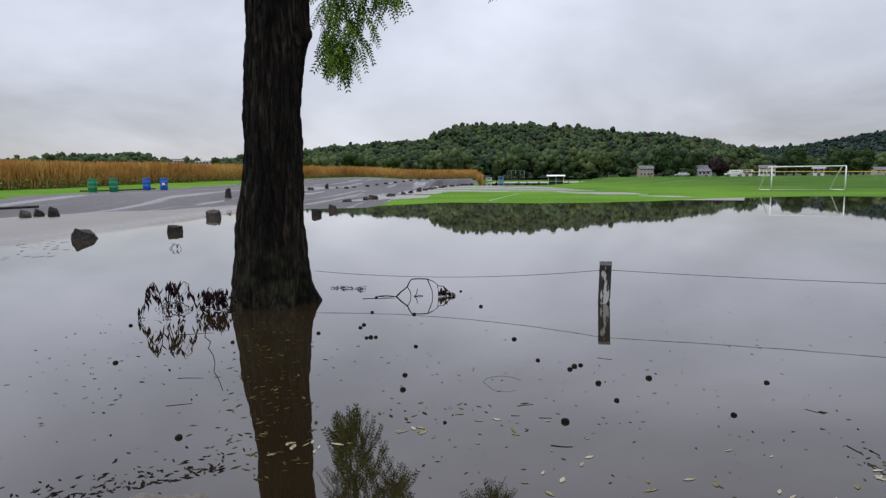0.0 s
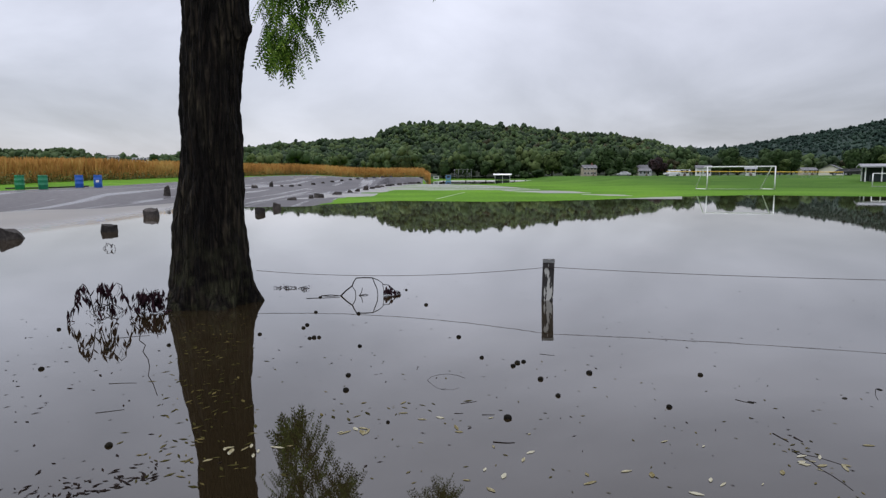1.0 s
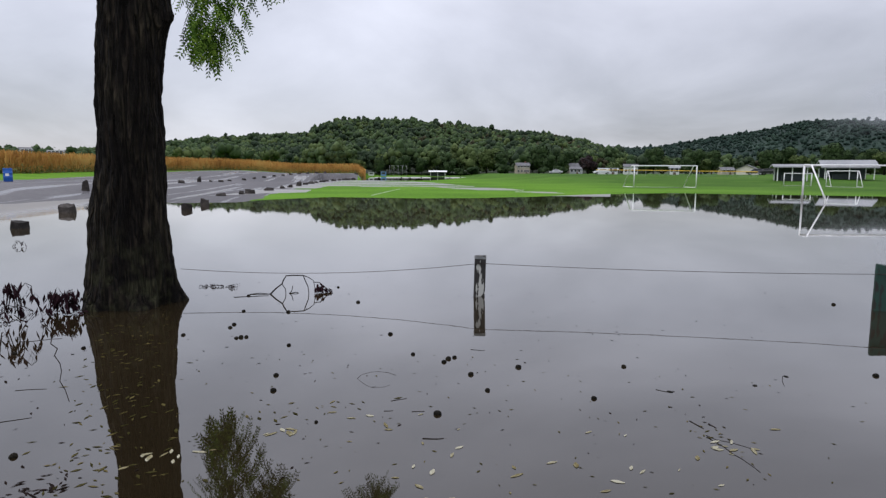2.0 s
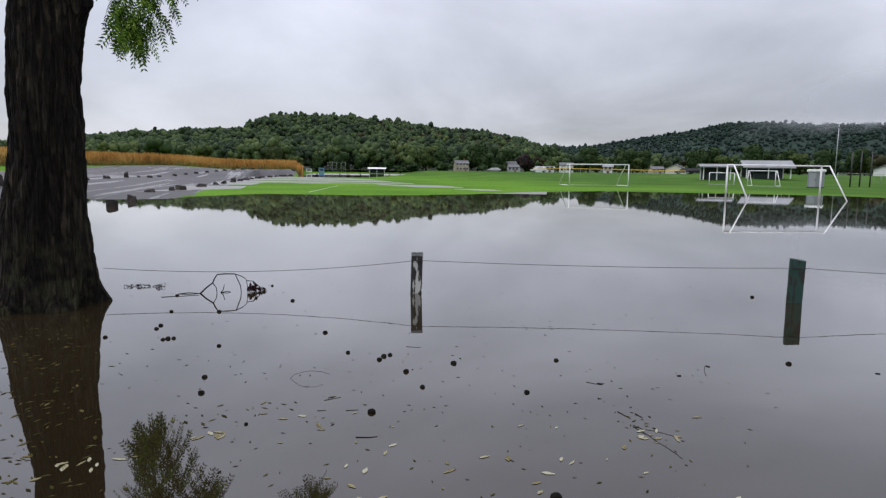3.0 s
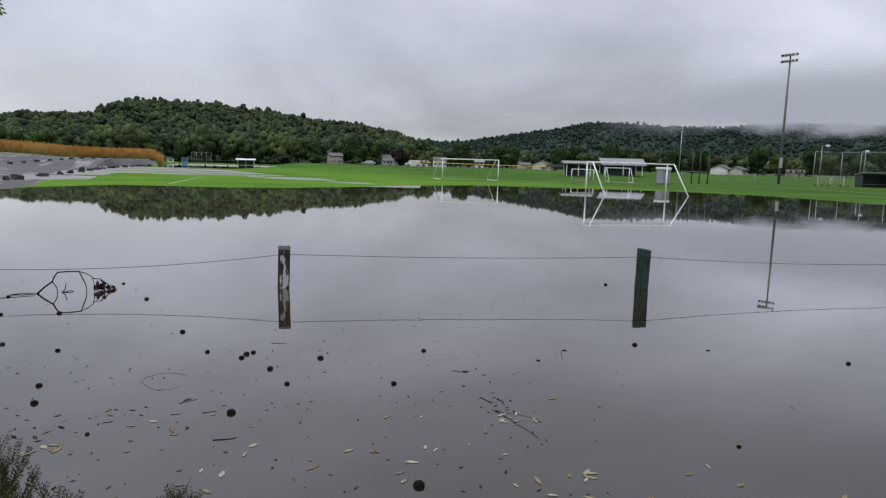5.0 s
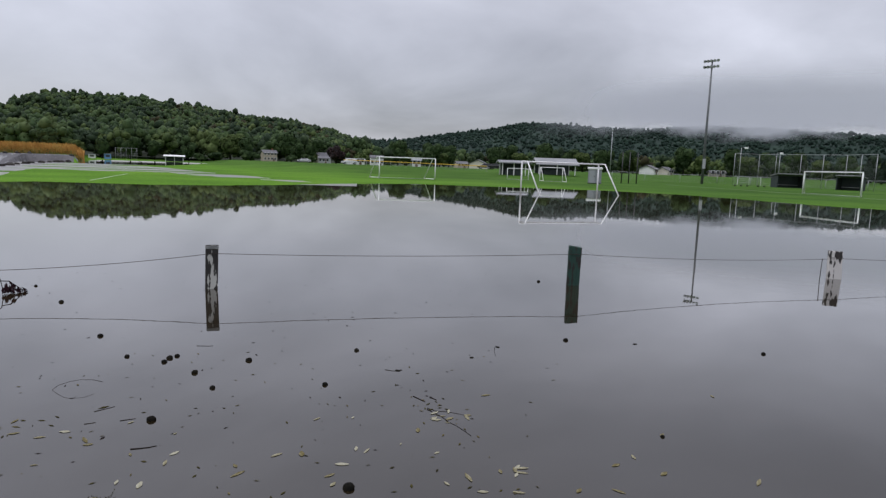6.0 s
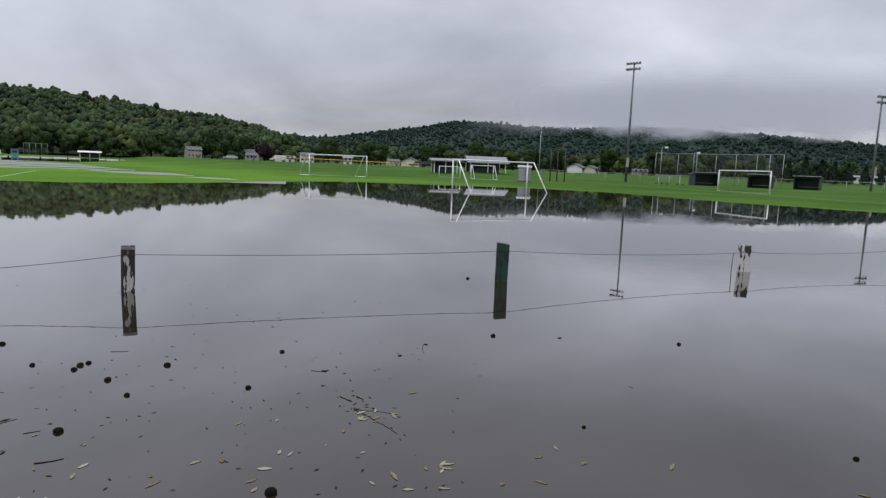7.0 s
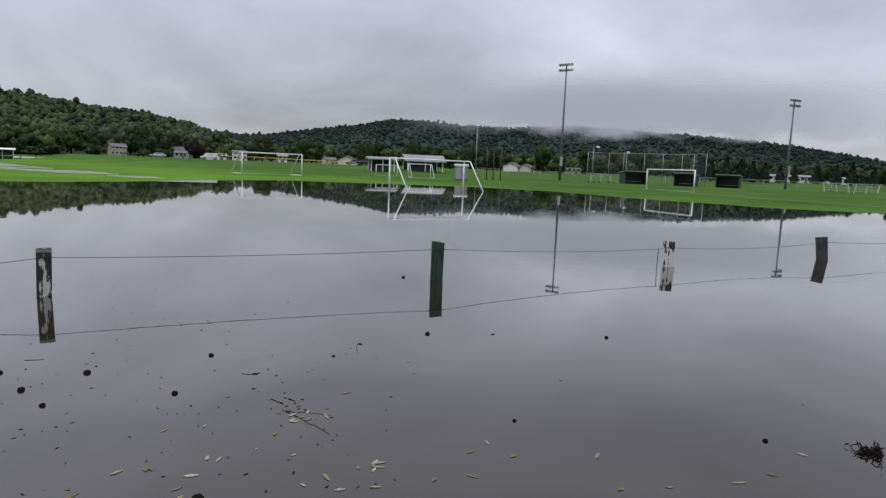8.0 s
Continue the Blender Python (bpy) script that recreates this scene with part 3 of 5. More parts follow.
wood("right_treeline_pale", "paler trees at the foot of the ridge", hill_z, rng, 150, 24, 87, 270, 400, (2.2, 3.6), 7, 1, 9, 0.36, CROWN_B)
wood("valley_wood", "trees on the flat land below the ridge", hill_z, rng, 1100, 24, 90, 480, 800, (3.6, 5.4), 5, 1, 2, 0.6, CROWN_E)
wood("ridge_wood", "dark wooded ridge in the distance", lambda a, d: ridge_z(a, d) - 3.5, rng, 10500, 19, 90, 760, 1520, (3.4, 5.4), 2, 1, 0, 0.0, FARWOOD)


# ---- low cloud lying on the ridge ----
def mist_material(name, dens, lo, hi, top, wander, reach):
    m = bpy.data.materials.new(name)
    m.use_nodes = True
    t = m.node_tree
    t.nodes.remove(t.nodes["Principled BSDF"])
    o = t.nodes["Material Output"]
    tr, df, tl, ad, mx = (t.nodes.new(k) for k in ("ShaderNodeBsdfTransparent", "ShaderNodeBsdfDiffuse", "ShaderNodeBsdfTranslucent", "ShaderNodeMixShader", "ShaderNodeMixShader"))
    df.inputs[0].default_value = tl.inputs[0].default_value = (0.66, 0.68, 0.72, 1)
    t.links.new(df.outputs[0], ad.inputs[1])
    t.links.new(tl.outputs[0], ad.inputs[2])
    co = t.nodes.new("ShaderNodeTexCoord")
    sp = t.nodes.new("ShaderNodeSeparateXYZ")
    t.links.new(co.outputs["Object"], sp.inputs[0])
    up = t.nodes.new("ShaderNodeMapRange")
    up.interpolation_type = "SMOOTHSTEP"
    up.inputs["From Min"].default_value, up.inputs["From Max"].default_value = lo, hi
    no = t.nodes.new("ShaderNodeTexNoise")
    no.inputs["Scale"].default_value, no.inputs["Detail"].default_value = 0.017, 6.0
    mp = t.nodes.new("ShaderNodeMapping")
    mp.inputs["Scale"].default_value = (1, 1, 2.2)
    t.links.new(co.outputs["Object"], mp.inputs[0])
    t.links.new(mp.outputs[0], no.inputs["Vector"])
    # the ragged underside of the cloud: its height wanders with the noise
    th = t.nodes.new("ShaderNodeMath")
    th.operation = "MULTIPLY_ADD"
    th.inputs[1].default_value = wander
    t.links.new(no.outputs[0], th.inputs[0])
    sh = t.nodes.new("ShaderNodeMath")
    sh.operation = "SUBTRACT"
    sh.inputs[1].default_value = wander / 2
    t.links.new(sp.outputs["Z"], sh.inputs[0])
    t.links.new(sh.outputs[0], th.inputs[2])
    t.links.new(th.outputs[0], up.inputs["Value"])
    b = t.nodes.new("ShaderNodeMath")
    b.operation = "MULTIPLY"
    t.links.new(up.outputs[0], b.inputs[0])
    b.inputs[1].default_value = dens
    fade = t.nodes.new("ShaderNodeMapRange")
    fade.interpolation_type = "SMOOTHSTEP"
    fade.inputs["From Min"].default_value, fade.inputs["From Max"].default_value = top - 4, top - 55
    t.links.new(sp.outputs["Z"], fade.inputs["Value"])
    c = t.nodes.new("ShaderNodeMath")
    c.operation = "MULTIPLY"
    t.links.new(b.outputs[0], c.inputs[0])
    t.links.new(fade.outputs[0], c.inputs[1])
    dt = t.nodes.new("ShaderNodeVectorMath")
    dt.operation = "DOT_PRODUCT"
    dt.inputs[1].default_value = (0.755, -0.656, 0)
    t.links.new(co.outputs["Object"], dt.inputs[0])
    side = t.nodes.new("ShaderNodeMapRange")
    side.interpolation_type = "SMOOTHSTEP"
    side.inputs["From Min"].default_value, side.inputs["From Max"].default_value = -25, 170
    t.links.new(dt.outputs["Value"], side.inputs["Value"])
    e = t.nodes.new("ShaderNodeMath")
    e.operation = "MULTIPLY"
    t.links.new(c.outputs[0], e.inputs[0])
    t.links.new(side.outputs[0], e.inputs[1])
    end = t.nodes.new("ShaderNodeMapRange")
    end.interpolation_type = "SMOOTHSTEP"
    end.inputs["From Min"].default_value, end.inputs["From Max"].default_value = reach * 1.7, reach
    t.links.new(dt.outputs["Value"], end.inputs["Value"])
    q = t.nodes.new("ShaderNodeMath")
    q.operation = "MULTIPLY"
    t.links.new(e.outputs[0], q.inputs[0])
    t.links.new(end.outputs[0], q.inputs[1])
    t.links.new(q.outputs[0], mx.inputs[0])
    t.links.new(tr.outputs[0], mx.inputs[1])
    t.links.new(ad.outputs[0], mx.inputs[2])
    t.links.new(mx.outputs[0], o.inputs["Surface"])
    return m


def mist(name, d, a0, a1, top, dens, lo, hi, lean, wander):
    az = np.arange(a0, a1, 1.0)
    V = []
    for h in (0.0, 1.0):
        for a in az:
            V.append(polar(a, d + lean * h, 2 + (top - 2) * h))
    n = len(az)
    F = [(j, j + 1, n + j + 1, n + j) for j in range(n - 1)]
    ob = part(name, smooth(mesh_from(name, V, F)), mist_material(name, dens, lo, hi, top, wander, d * 0.47))
    ob.visible_shadow = False
    tagged(ob, "wisps of low grey cloud lying along the ridge", "mist", kind="stuff")


mist("low_cloud", 1120, 30, 92, 170, 0.6, 72, 104, 80, 80.0)
mist("low_cloud_front", 755, 30, 92, 140, 0.84, 41, 58, 60, 42.0)


# ---- cornfield ----
def cornfield():
    rg = np.random.default_rng(5)
    edge_az, edge_d = [-60, -36, -30, -23, -18, -13, -6, 3.4, 5.2], [66, 67, 76, 92, 115, 135, 158, 178, 182]
    n = 90000
    az = rg.uniform(-55, 2.9, n)
    dep = rg.exponential(7.0, n) + 0.2
    dep[: n // 3] = rg.uniform(0, 90, n // 3)
    d = np.interp(az, edge_az, edge_d) + dep
    d = np.round(d / 0.76) * 0.76 + rg.normal(0, 0.05, n)
    x, y = d * np.sin(np.radians(az)), d * np.cos(np.radians(az)) - 0.7
    z = ground_z(x, y)
    h = rg.uniform(2.2, 2.75, n)
    th = rg.uniform(0, np.pi, n)
    w = rg.uniform(0.02, 0.065, n)
    ux, uy = np.cos(th) * w, np.sin(th) * w
    lx, ly = rg.normal(0, 0.15, n), rg.normal(0, 0.15, n)
    h = h * (1 + 0.07 * wob(x, y, 3.0, 1.0))
    k = rg.uniform(0.0, 0.8, n) * h
    k[rg.random(n) < 0.2] = 0
    h = np.minimum(h, k + rg.uniform(0.5, 1.6, n))
    V = np.stack([np.stack([x - ux, y - uy, z + k], -1), np.stack([x + ux, y + uy, z + k], -1), np.stack([x + ux * 0.5 + lx, y + uy * 0.5 + ly, z + h], -1), np.stack([x - ux * 0.5 + lx, y - uy * 0.5 + ly, z + h], -1)], 1).reshape(-1, 3)
    tagged(part("cornfield", mesh_from("cornfield", V, np.arange(4 * n).reshape(-1, 4)), CORN), "ripe golden-brown standing corn beside the lot", "cornfield", kind="stuff")
    m = 30000
    az = rg.uniform(-55, 2.9, m)
    d = np.interp(az, edge_az, edge_d) + rg.uniform(-0.7, 3.0, m)
    x, y = d * np.sin(np.radians(az)), d * np.cos(np.radians(az)) - 0.7
    z = ground_z(x, y) + rg.uniform(0, 1.25, m) * rg.random(m)
    V, F = leaf_quads(np.stack([x, y, z], -1), np.full((m, 3), 0.12), 1, 0.085, rg, jitter=1.0)
    tagged(part("corn_undergrowth", mesh_from("corn_undergrowth", V, F), CORN_G), "green weeds and lower leaves at the corn edge", "weeds", kind="stuff")
    # the packed body of the field behind its first rows
    a = np.arange(-56, 3.1, 1.0)
    V, q = [], len(a)
    for off, hh in ((1.8, -0.1), (1.8, 1.9), (110, 2.0), (110, -0.1)):
        for b in a:
            px, py, _ = polar(b, float(np.interp(b, edge_az, edge_d)) + off)
            V.append((px, py, gz(px, py) + hh))
    F = [(i * q + j + 1, i * q + j, (i + 1) * q + j, (i + 1) * q + j + 1) for i in range(3) for j in range(q - 1)]
    tagged(part("corn_rows", mesh_from("corn_rows", V, F), CORN), "closely packed inner rows of ripe corn", "cornfield", kind="stuff")


cornfield()


# ---- the walnut tree ----
def trunk_mesh():
    zs = np.linspace(-0.35, 8.5, 190)
    na = 120
    L = np.interp(zs, [-0.35, 0.03, 0.25, 0.62, 1.0, 1.7, 2.4, 3.1, 3.77, 8.5], [-2.86, -2.81, -2.77, -2.71, -2.66, -2.59, -2.55, -2.49, -2.43, -2.15])
    R = np.interp(zs, [-0.35, 0.03, 0.25, 0.62, 1.0, 1.7, 2.4, 3.1, 3.77, 8.5], [-1.66, -1.71, -1.76, -1.80, -1.81, -1.80, -1.78, -1.73, -1.67, -1.65])
    cx, rr = (L + R) / 2, (R - L) / 2
    a = np.linspace(0, 2 * np.pi, na, endpoint=False)
    V = []
    for z, c, r in zip(zs, cx, rr):
        ph = 9 * a + 0.8 * np.sin(2.1 * z + 3 * a) + 0.5 * np.sin(5.3 * z + a * 2)
        ph2 = 23 * a + 1.6 * np.sin(3.7 * z + 5 * a)
        ridge = 0.034 * np.abs(np.sin(ph)) + 0.022 * np.abs(np.sin(ph2)) * (0.6 + 0.4 * np.sin(9 * z + 7 * a)) + 0.006 * np.sin(31 * z + 11 * a) * np.sin(17 * a + 3 * z)
        flare = 0.07 * max(0.0, 1 - max(z, 0) / 0.35) ** 2 * (np.sin(5 * a + 0.6) + 0.4 * np.sin(3 * a))
        knob = 0.10 * np.exp(-((z - 3.33) / 0.14) ** 2) * np.exp(-(((a + np.pi) % (2 * np.pi) - np.pi + 0.15) / 0.30) ** 2)
        swell = 0.02 * np.sin(1.9 * z + 2 * a) + 0.015 * np.sin(4.1 * z + a)
        rad = r - 0.056 + ridge + flare + knob + swell
        V.append(np.stack([c + rad * np.cos(a), 7.3 + rad * np.sin(a) * 0.95, np.full(na, z)], -1))
    V = np.concatenate(V)
    i, j = np.meshgrid(np.arange(len(zs) - 1), np.arange(na), indexing="ij")
    j2 = (j + 1) % na
    F = np.stack([i * na + j, i * na + j2, (i + 1) * na + j2, (i + 1) * na + j], -1).reshape(-1, 4)
    return smooth(mesh_from("trunk", V, F))


def pinnate(origin, direction, length, rng, out, pairs=8):
    """A compound leaf: leaflets in pairs along a drooping stalk."""
    d = Vector(direction).normalized()
    side = d.cross(Vector((rng.normal(), rng.normal(), rng.normal() + 0.3))).normalized()
    p = Vector(origin)
    for k in range(pairs + 1):
        f = k / pairs
        q = p + d * length * f + Vector((0, 0, -0.25 * length * f * f))
        for s in (-1, 1):
            ll = length * 0.27 * (1 - 0.45 * abs(f - 0.45)) * rng.uniform(0.85, 1.15)
            o = (side * s * 0.85 + d * 0.5 + Vector((0, 0, -0.35))).normalized()
            wd = o.cross(d.cross(side)).normalized() * ll * 0.185
            out.append((q, q + o * ll * 0.4 + wd, q + o * ll, q + o * ll * 0.4 - wd))


def walnut_tree():
    tree = thing("walnut_tree", "old walnut tree with dark furrowed bark standing in water", "tree")
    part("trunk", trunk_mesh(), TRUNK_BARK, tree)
    rg = np.random.default_rng(3)
    boughs = [
        [(-1.95, 7.4, 6.2), (-1.7, 9.0, 7.6), (-1.9, 11.2, 7.7), (-2.1, 12.6, 6.6), (-2.2, 13.1, 5.2)],
        [(-1.9, 7.4, 7.0), (-1.0, 9.2, 8.6), (0.2, 11.4, 8.0), (0.9, 12.7, 6.4), (1.05, 13.0, 5.7)],
        [(-2.0, 7.3, 7.6), (-3.8, 8.6, 9.2), (-5.0, 11.0, 8.8), (-5.6, 13.6, 7.2)],
        [(-1.9, 7.2, 8.2), (-1.2, 5.2, 10.0), (-0.6, 2.6, 10.6), (-0.2, 0.5, 10.2)],
        [(-1.9, 7.3, 8.4), (-3.6, 5.6, 10.4), (-5.2, 3.6, 10.8)],
        [(-1.9, 7.3, 8.3), (-0.9, 8.4, 10.6), (-0.6, 10.4, 11.6)],
    ]
    for b in boughs:
        part("bough", tube(b, [0.16 * (1 - i / len(b)) + 0.02 for i in range(len(b))], 8), BARK, tree)
    quads = []
    # the bough that hangs low behind the trunk
    for _ in range(340):
        f = rg.random()
        z = 3.98 + 2.7 * f + rg.normal(0, 0.05)
        wx = 0.2 + 0.55 * min(1.0, max(0.0, f - 0.1) * 2.4)
        x = -2.2 + 0.28 * min(1, f * 2) + rg.uniform(-1, 1) * wx
        y = 12.6 + rg.uniform(-0.7, 0.7)
        pinnate((x, y, z), (rg.normal(0, 0.5), rg.normal(0, 0.5), -0.75), rg.uniform(0.32, 0.5), rg, quads)
    for _ in range(75):
        pinnate((1.0 + rg.normal(0, 0.20), 12.7 + rg.normal(0, 0.25), 5.72 + abs(rg.normal(0, 0.4))), (rg.normal(0, 0.6), rg.normal(0, 0.5), -0.6), 0.42, rg, quads)
    for _ in range(60):
        pinnate((-1.15 + rg.normal(0, 0.15), 12.6 + rg.normal(0, 0.25), 5.32 + abs(rg.normal(0, 0.4))), (rg.normal(0, 0.5), rg.normal(0, 0.5), -0.7), 0.42, rg, quads)
    for _ in range(130):
        pinnate((-5.5 + rg.normal(0, 0.45), 12.6 + rg.normal(0, 0.4), 7.0 + abs(rg.normal(0, 0.5))), (rg.normal(0, 0.6), rg.normal(0, 0.5), -0.6), 0.42, rg, quads)
    for _ in range(1500):
        b = boughs[rg.integers(2, 6)]
        k = rg.integers(1, len(b))
        p = Vector(b[k - 1]).lerp(Vector(b[k]), rg.random())
        o = p + Vector((rg.normal(0, 1.0), rg.normal(0, 1.0), rg.normal(0.6, 0.6)))
        pinnate(o, (rg.normal(), rg.normal(), -0.4), 0.5, rg, quads, 7)
    V = [c for q in quads for c in q]
    part("crown", mesh_from("crown", V, np.arange(len(V)).reshape(-1, 4)), LEAF, tree, "drooping sprays of narrow green leaflets")
    # twigs that carry the hanging sprays
    bm = bmesh.new()
    for x0, x1, z1 in ((-2.2, -2.45, 3.9), (-2.2, -2.0, 4.3), (-2.15, -1.65, 4.6), (-2.2, -2.6, 4.6)):
        tube([(x0, 13.0, 5.6), ((x0 + x1) / 2, 12.8, (5.6 + z1) / 2), (x1, 12.6, z1)], [0.02, 0.012, 0.005], 5, bm)
    part("twigs", bm, BARK, tree)


walnut_tree()


# ---- fence of old posts and one wire ----
POST_AT = [(1.972, 7.09), (6.40, 5.52), (10.85, 4.27), (14.80, 2.90)]
POST_TOP = [0.52, 0.53, 0.44, 0.47]


def post_paint(name, coat, amount, wood, half=0.0, bare_from=9.0):
    m = bpy.data.materials.new(name)
    m.use_nodes = True
    t = m.node_tree
    b = t.nodes["Principled BSDF"]
    b.inputs["Roughness"].default_value = 0.75
    co, mp = t.nodes.new("ShaderNodeTexCoord"), t.nodes.new("ShaderNodeMapping")
    mp.inputs["Scale"].default_value = (1, 1, 0.28)
    t.links.new(co.outputs["Object"], mp.inputs[0])
    n1, n2 = t.nodes.new("ShaderNodeTexNoise"), t.nodes.new("ShaderNodeTexNoise")
    n1.inputs["Scale"].default_value, n1.inputs["Detail"].default_value = 17.0, 4.0
    n2.inputs["Scale"].default_value, n2.inputs["Detail"].default_value = 60.0, 4.0
    for n in (n1, n2):
        t.links.new(mp.outputs[0], n.inputs["Vector"])
    r = t.nodes.new("ShaderNodeValToRGB")
    r.color_ramp.elements[0].position, r.color_ramp.elements[1].position = amount, amount + 0.03
    clings = n1.outputs[0]
    pos = t.nodes.new("ShaderNodeSeparateXYZ")
    t.links.new(co.outputs["Object"], pos.inputs[0])
    if half:
        # thicker paint down the middle of the face than along its edges
        mid = t.nodes.new("ShaderNodeMapRange")
        away, both = t.nodes.new("ShaderNodeMath"), t.nodes.new("ShaderNodeMath")
        away.operation, both.operation = "ABSOLUTE", "ADD"
        t.links.new(pos.outputs["X"], away.inputs[0])
        t.links.new(away.outputs[0], mid.inputs["Value"])
        mid.inputs["From Min"].default_value, mid.inputs["From Max"].default_value = 0.0, half
        mid.inputs["To Min"].default_value, mid.inputs["To Max"].default_value = 0.13, -0.16
        t.links.new(clings, both.inputs[0])
        t.links.new(mid.outputs[0], both.inputs[1])
        clings = both.outputs[0]
    top, worn = t.nodes.new("ShaderNodeMapRange"), t.nodes.new("ShaderNodeMath")
    worn.operation = "ADD"
    top.inputs["From Min"].default_value, top.inputs["From Max"].default_value = bare_from - 0.03, bare_from + 0.03
    top.inputs["To Min"].default_value, top.inputs["To Max"].default_value = 0.0, -0.13
    t.links.new(pos.outputs["Z"], top.inputs["Value"])
    t.links.new(clings, worn.inputs[0])
    t.links.new(top.outputs[0], worn.inputs[1])
    t.links.new(worn.outputs[0], r.inputs[0])
    g = t.nodes.new("ShaderNodeMixRGB")
    g.inputs[1].default_value, g.inputs[2].default_value = (*wood, 1), (*[c * 3.2 for c in wood], 1)
    t.links.new(n2.outputs[0], g.inputs[0])
    mx = t.nodes.new("ShaderNodeMixRGB")
    t.links.new(r.outputs[0], mx.inputs[0])
    t.links.new(g.outputs[0], mx.inputs[1])
    mx.inputs[2].default_value = (*coat, 1)
    t.links.new(mx.outputs[0], b.inputs["Base Color"])
    bp = t.nodes.new("ShaderNodeBump")
    bp.inputs["Strength"].default_value, bp.inputs["Distance"].default_value = 0.6, 0.006
    t.links.new(n2.outputs[0], bp.inputs["Height"])
    t.links.new(bp.outputs[0], b.inputs["Normal"])
    return m


def fence_posts():
    looks = [
        ("weathered fence post with flaking white paint", post_paint("flaking_white_post", (0.44, 0.44, 0.40), 0.49, (0.010, 0.009, 0.008), 0.072, 0.40), (0.145, 0.10), 1.5, -2),
        ("leaning fence post with dark green paint", post_paint("green_post", (0.012, 0.045, 0.032), 0.44, (0.008, 0.008, 0.006)), (0.175, 0.12), 0.5, 7),
        ("split white-painted fence post with a knot hole", post_paint("white_split_post", (0.56, 0.54, 0.51), 0.40, (0.014, 0.012, 0.011), 0.0, 0.33), (0.20, 0.11), -2.0, 3),
        ("bare dark grey leaning fence post", post_paint("bare_grey_post", (0.045, 0.045, 0.045), 0.5, (0.012, 0.012, 0.012)), (0.21, 0.12), -7.0, 0),
    ]
    for (x, y), top, (label, mat, (w, dp), tilt, cut) in zip(POST_AT, POST_TOP, looks):
        bm = bmesh.new()
        rings = []
        for i in range(15):
            z = -0.6 + (top + 0.6) * i / 14
            ring = []
            for k in range(16):
                a = 2 * math.pi * (k + 0.5) / 16
                sx, sy = math.copysign(abs(math.cos(a)) ** 0.45, math.cos(a)), math.copysign(abs(math.sin(a)) ** 0.45, math.sin(a))
                j = 1 + 0.05 * noise.noise((k * 0.7 + x, z * 4, y)) + 0.03 * noise.noise((k * 2.1, z * 13, x))
                zz = z + (math.tan(radians(-cut)) * sx * w / 2 + 0.006 * noise.noise((k * 3.0, x, 0)) if i == 14 else 0)
                ring.append(bm.verts.new((sx * w / 2 * j, sy * dp / 2 * j, zz)))
            rings.append(ring)
        for a, b in zip(rings, rings[1:]):
            for k in range(16):
                bm.faces.new((a[k], a[(k + 1) % 16], b[(k + 1) % 16], b[k]))
        bm.faces.new(rings[-1])
        bm.faces.new(rings[0][::-1])
        yaw = -math.degrees(math.atan2(x, y + 0.7)) * 0.8
        p = thing("fence_post", label, "fence post", pose(x, y, 0, 0, tilt, yaw), "posts of the wire fence")
        part("post", bm, mat, p)
        if "flaking" in label:
            part("top_band", box((w * 1.03, dp * 1.03, 0.035), (0, 0, top - 0.022), 0.006), material("grey_weathered_wood", [(0.09, 0.095, 0.09), (0.24, 0.25, 0.24)], 0.85, 12.0, 60.0, 0.5, bump_dist=0.004), p, "pale grey weathered band at the top")
        part("staple", tube([(-w / 2, -dp / 2 - 0.004, top - 0.10), (0, -dp / 2 - 0.012, top - 0.098), (w / 2, -dp / 2 - 0.004, top - 0.10)], 0.003, 5), WIRE, p)
    pts = [(-1.85, 8.05)] + POST_AT + [(19.2, 1.4)]
    hz = [0.30, 0.43, 0.435, 0.33, 0.37, 0.36]
    sag = [0.09, 0.03, 0.05, 0.06, 0.05]
    for i in range(5):
        (x0, y0), (x1, y1) = pts[i], pts[i + 1]
        line = [(x0 + (x1 - x0) * f, y0 + (y1 - y0) * f - 0.07, hz[i] + (hz[i + 1] - hz[i]) * f - sag[i] * 4 * f * (1 - f)) for f in [k / 16 for k in range(17)]]
        tagged(part("fence_wire", tube(line, 0.0034, 5), WIRE), "sagging rusty fence wire strung between posts", "wire", "strands of the wire fence")
    tagged(part("hanging_wire", tube([(10.50, 4.30, 0.335), (10.49, 4.30, 0.18), (10.48, 4.30, -0.02)], 0.006, 5), WIRE), "loose wire end hanging into the water", "wire")


fence_posts()


# ---- goals ----
def goal(label, left, right, back, height, r, depth_top, depth, group="soccer goals on the field"):
    """left and right foot of the mouth; back: a direction in plan."""
    l, q = Vector((*left, gz(*left))), Vector((*right, gz(*right)))
    l.z, q.z = max(l.z, -0.25), max(q.z, -0.25)
    up = Vector((0, 0, height))
    b = Vector((*back, 0)).normalized()
    g = thing("soccer_goal", label, "goal", Matrix.Translation(l), group)
    o = -l
    part("post", tube([l + o, l + up + o], r, 10), WHITE, g)
    part("post", tube([q + o, q + up + o], r, 10), WHITE, g)
    part("crossbar", tube([l + up + o, q + up + o], r, 10), WHITE, g)
    for p in (l, q):
        part("side_bar", tube([p + up + o, p + up + b * depth_top + o, p + b * depth + o], r * 0.8, 8), WHITE, g)
        part("ground_bar", tube([p + o + Vector((0, 0, 0.05)), p + b * depth + o + Vector((0, 0, 0.05))], r * 0.7, 8), WHITE, g)
    part("rear_bar", tube([l + b * depth + o + Vector((0, 0, 0.02)), q + b * depth + o + Vector((0, 0, 0.02))], r * 0.4, 8), STEEL, g)
    return g


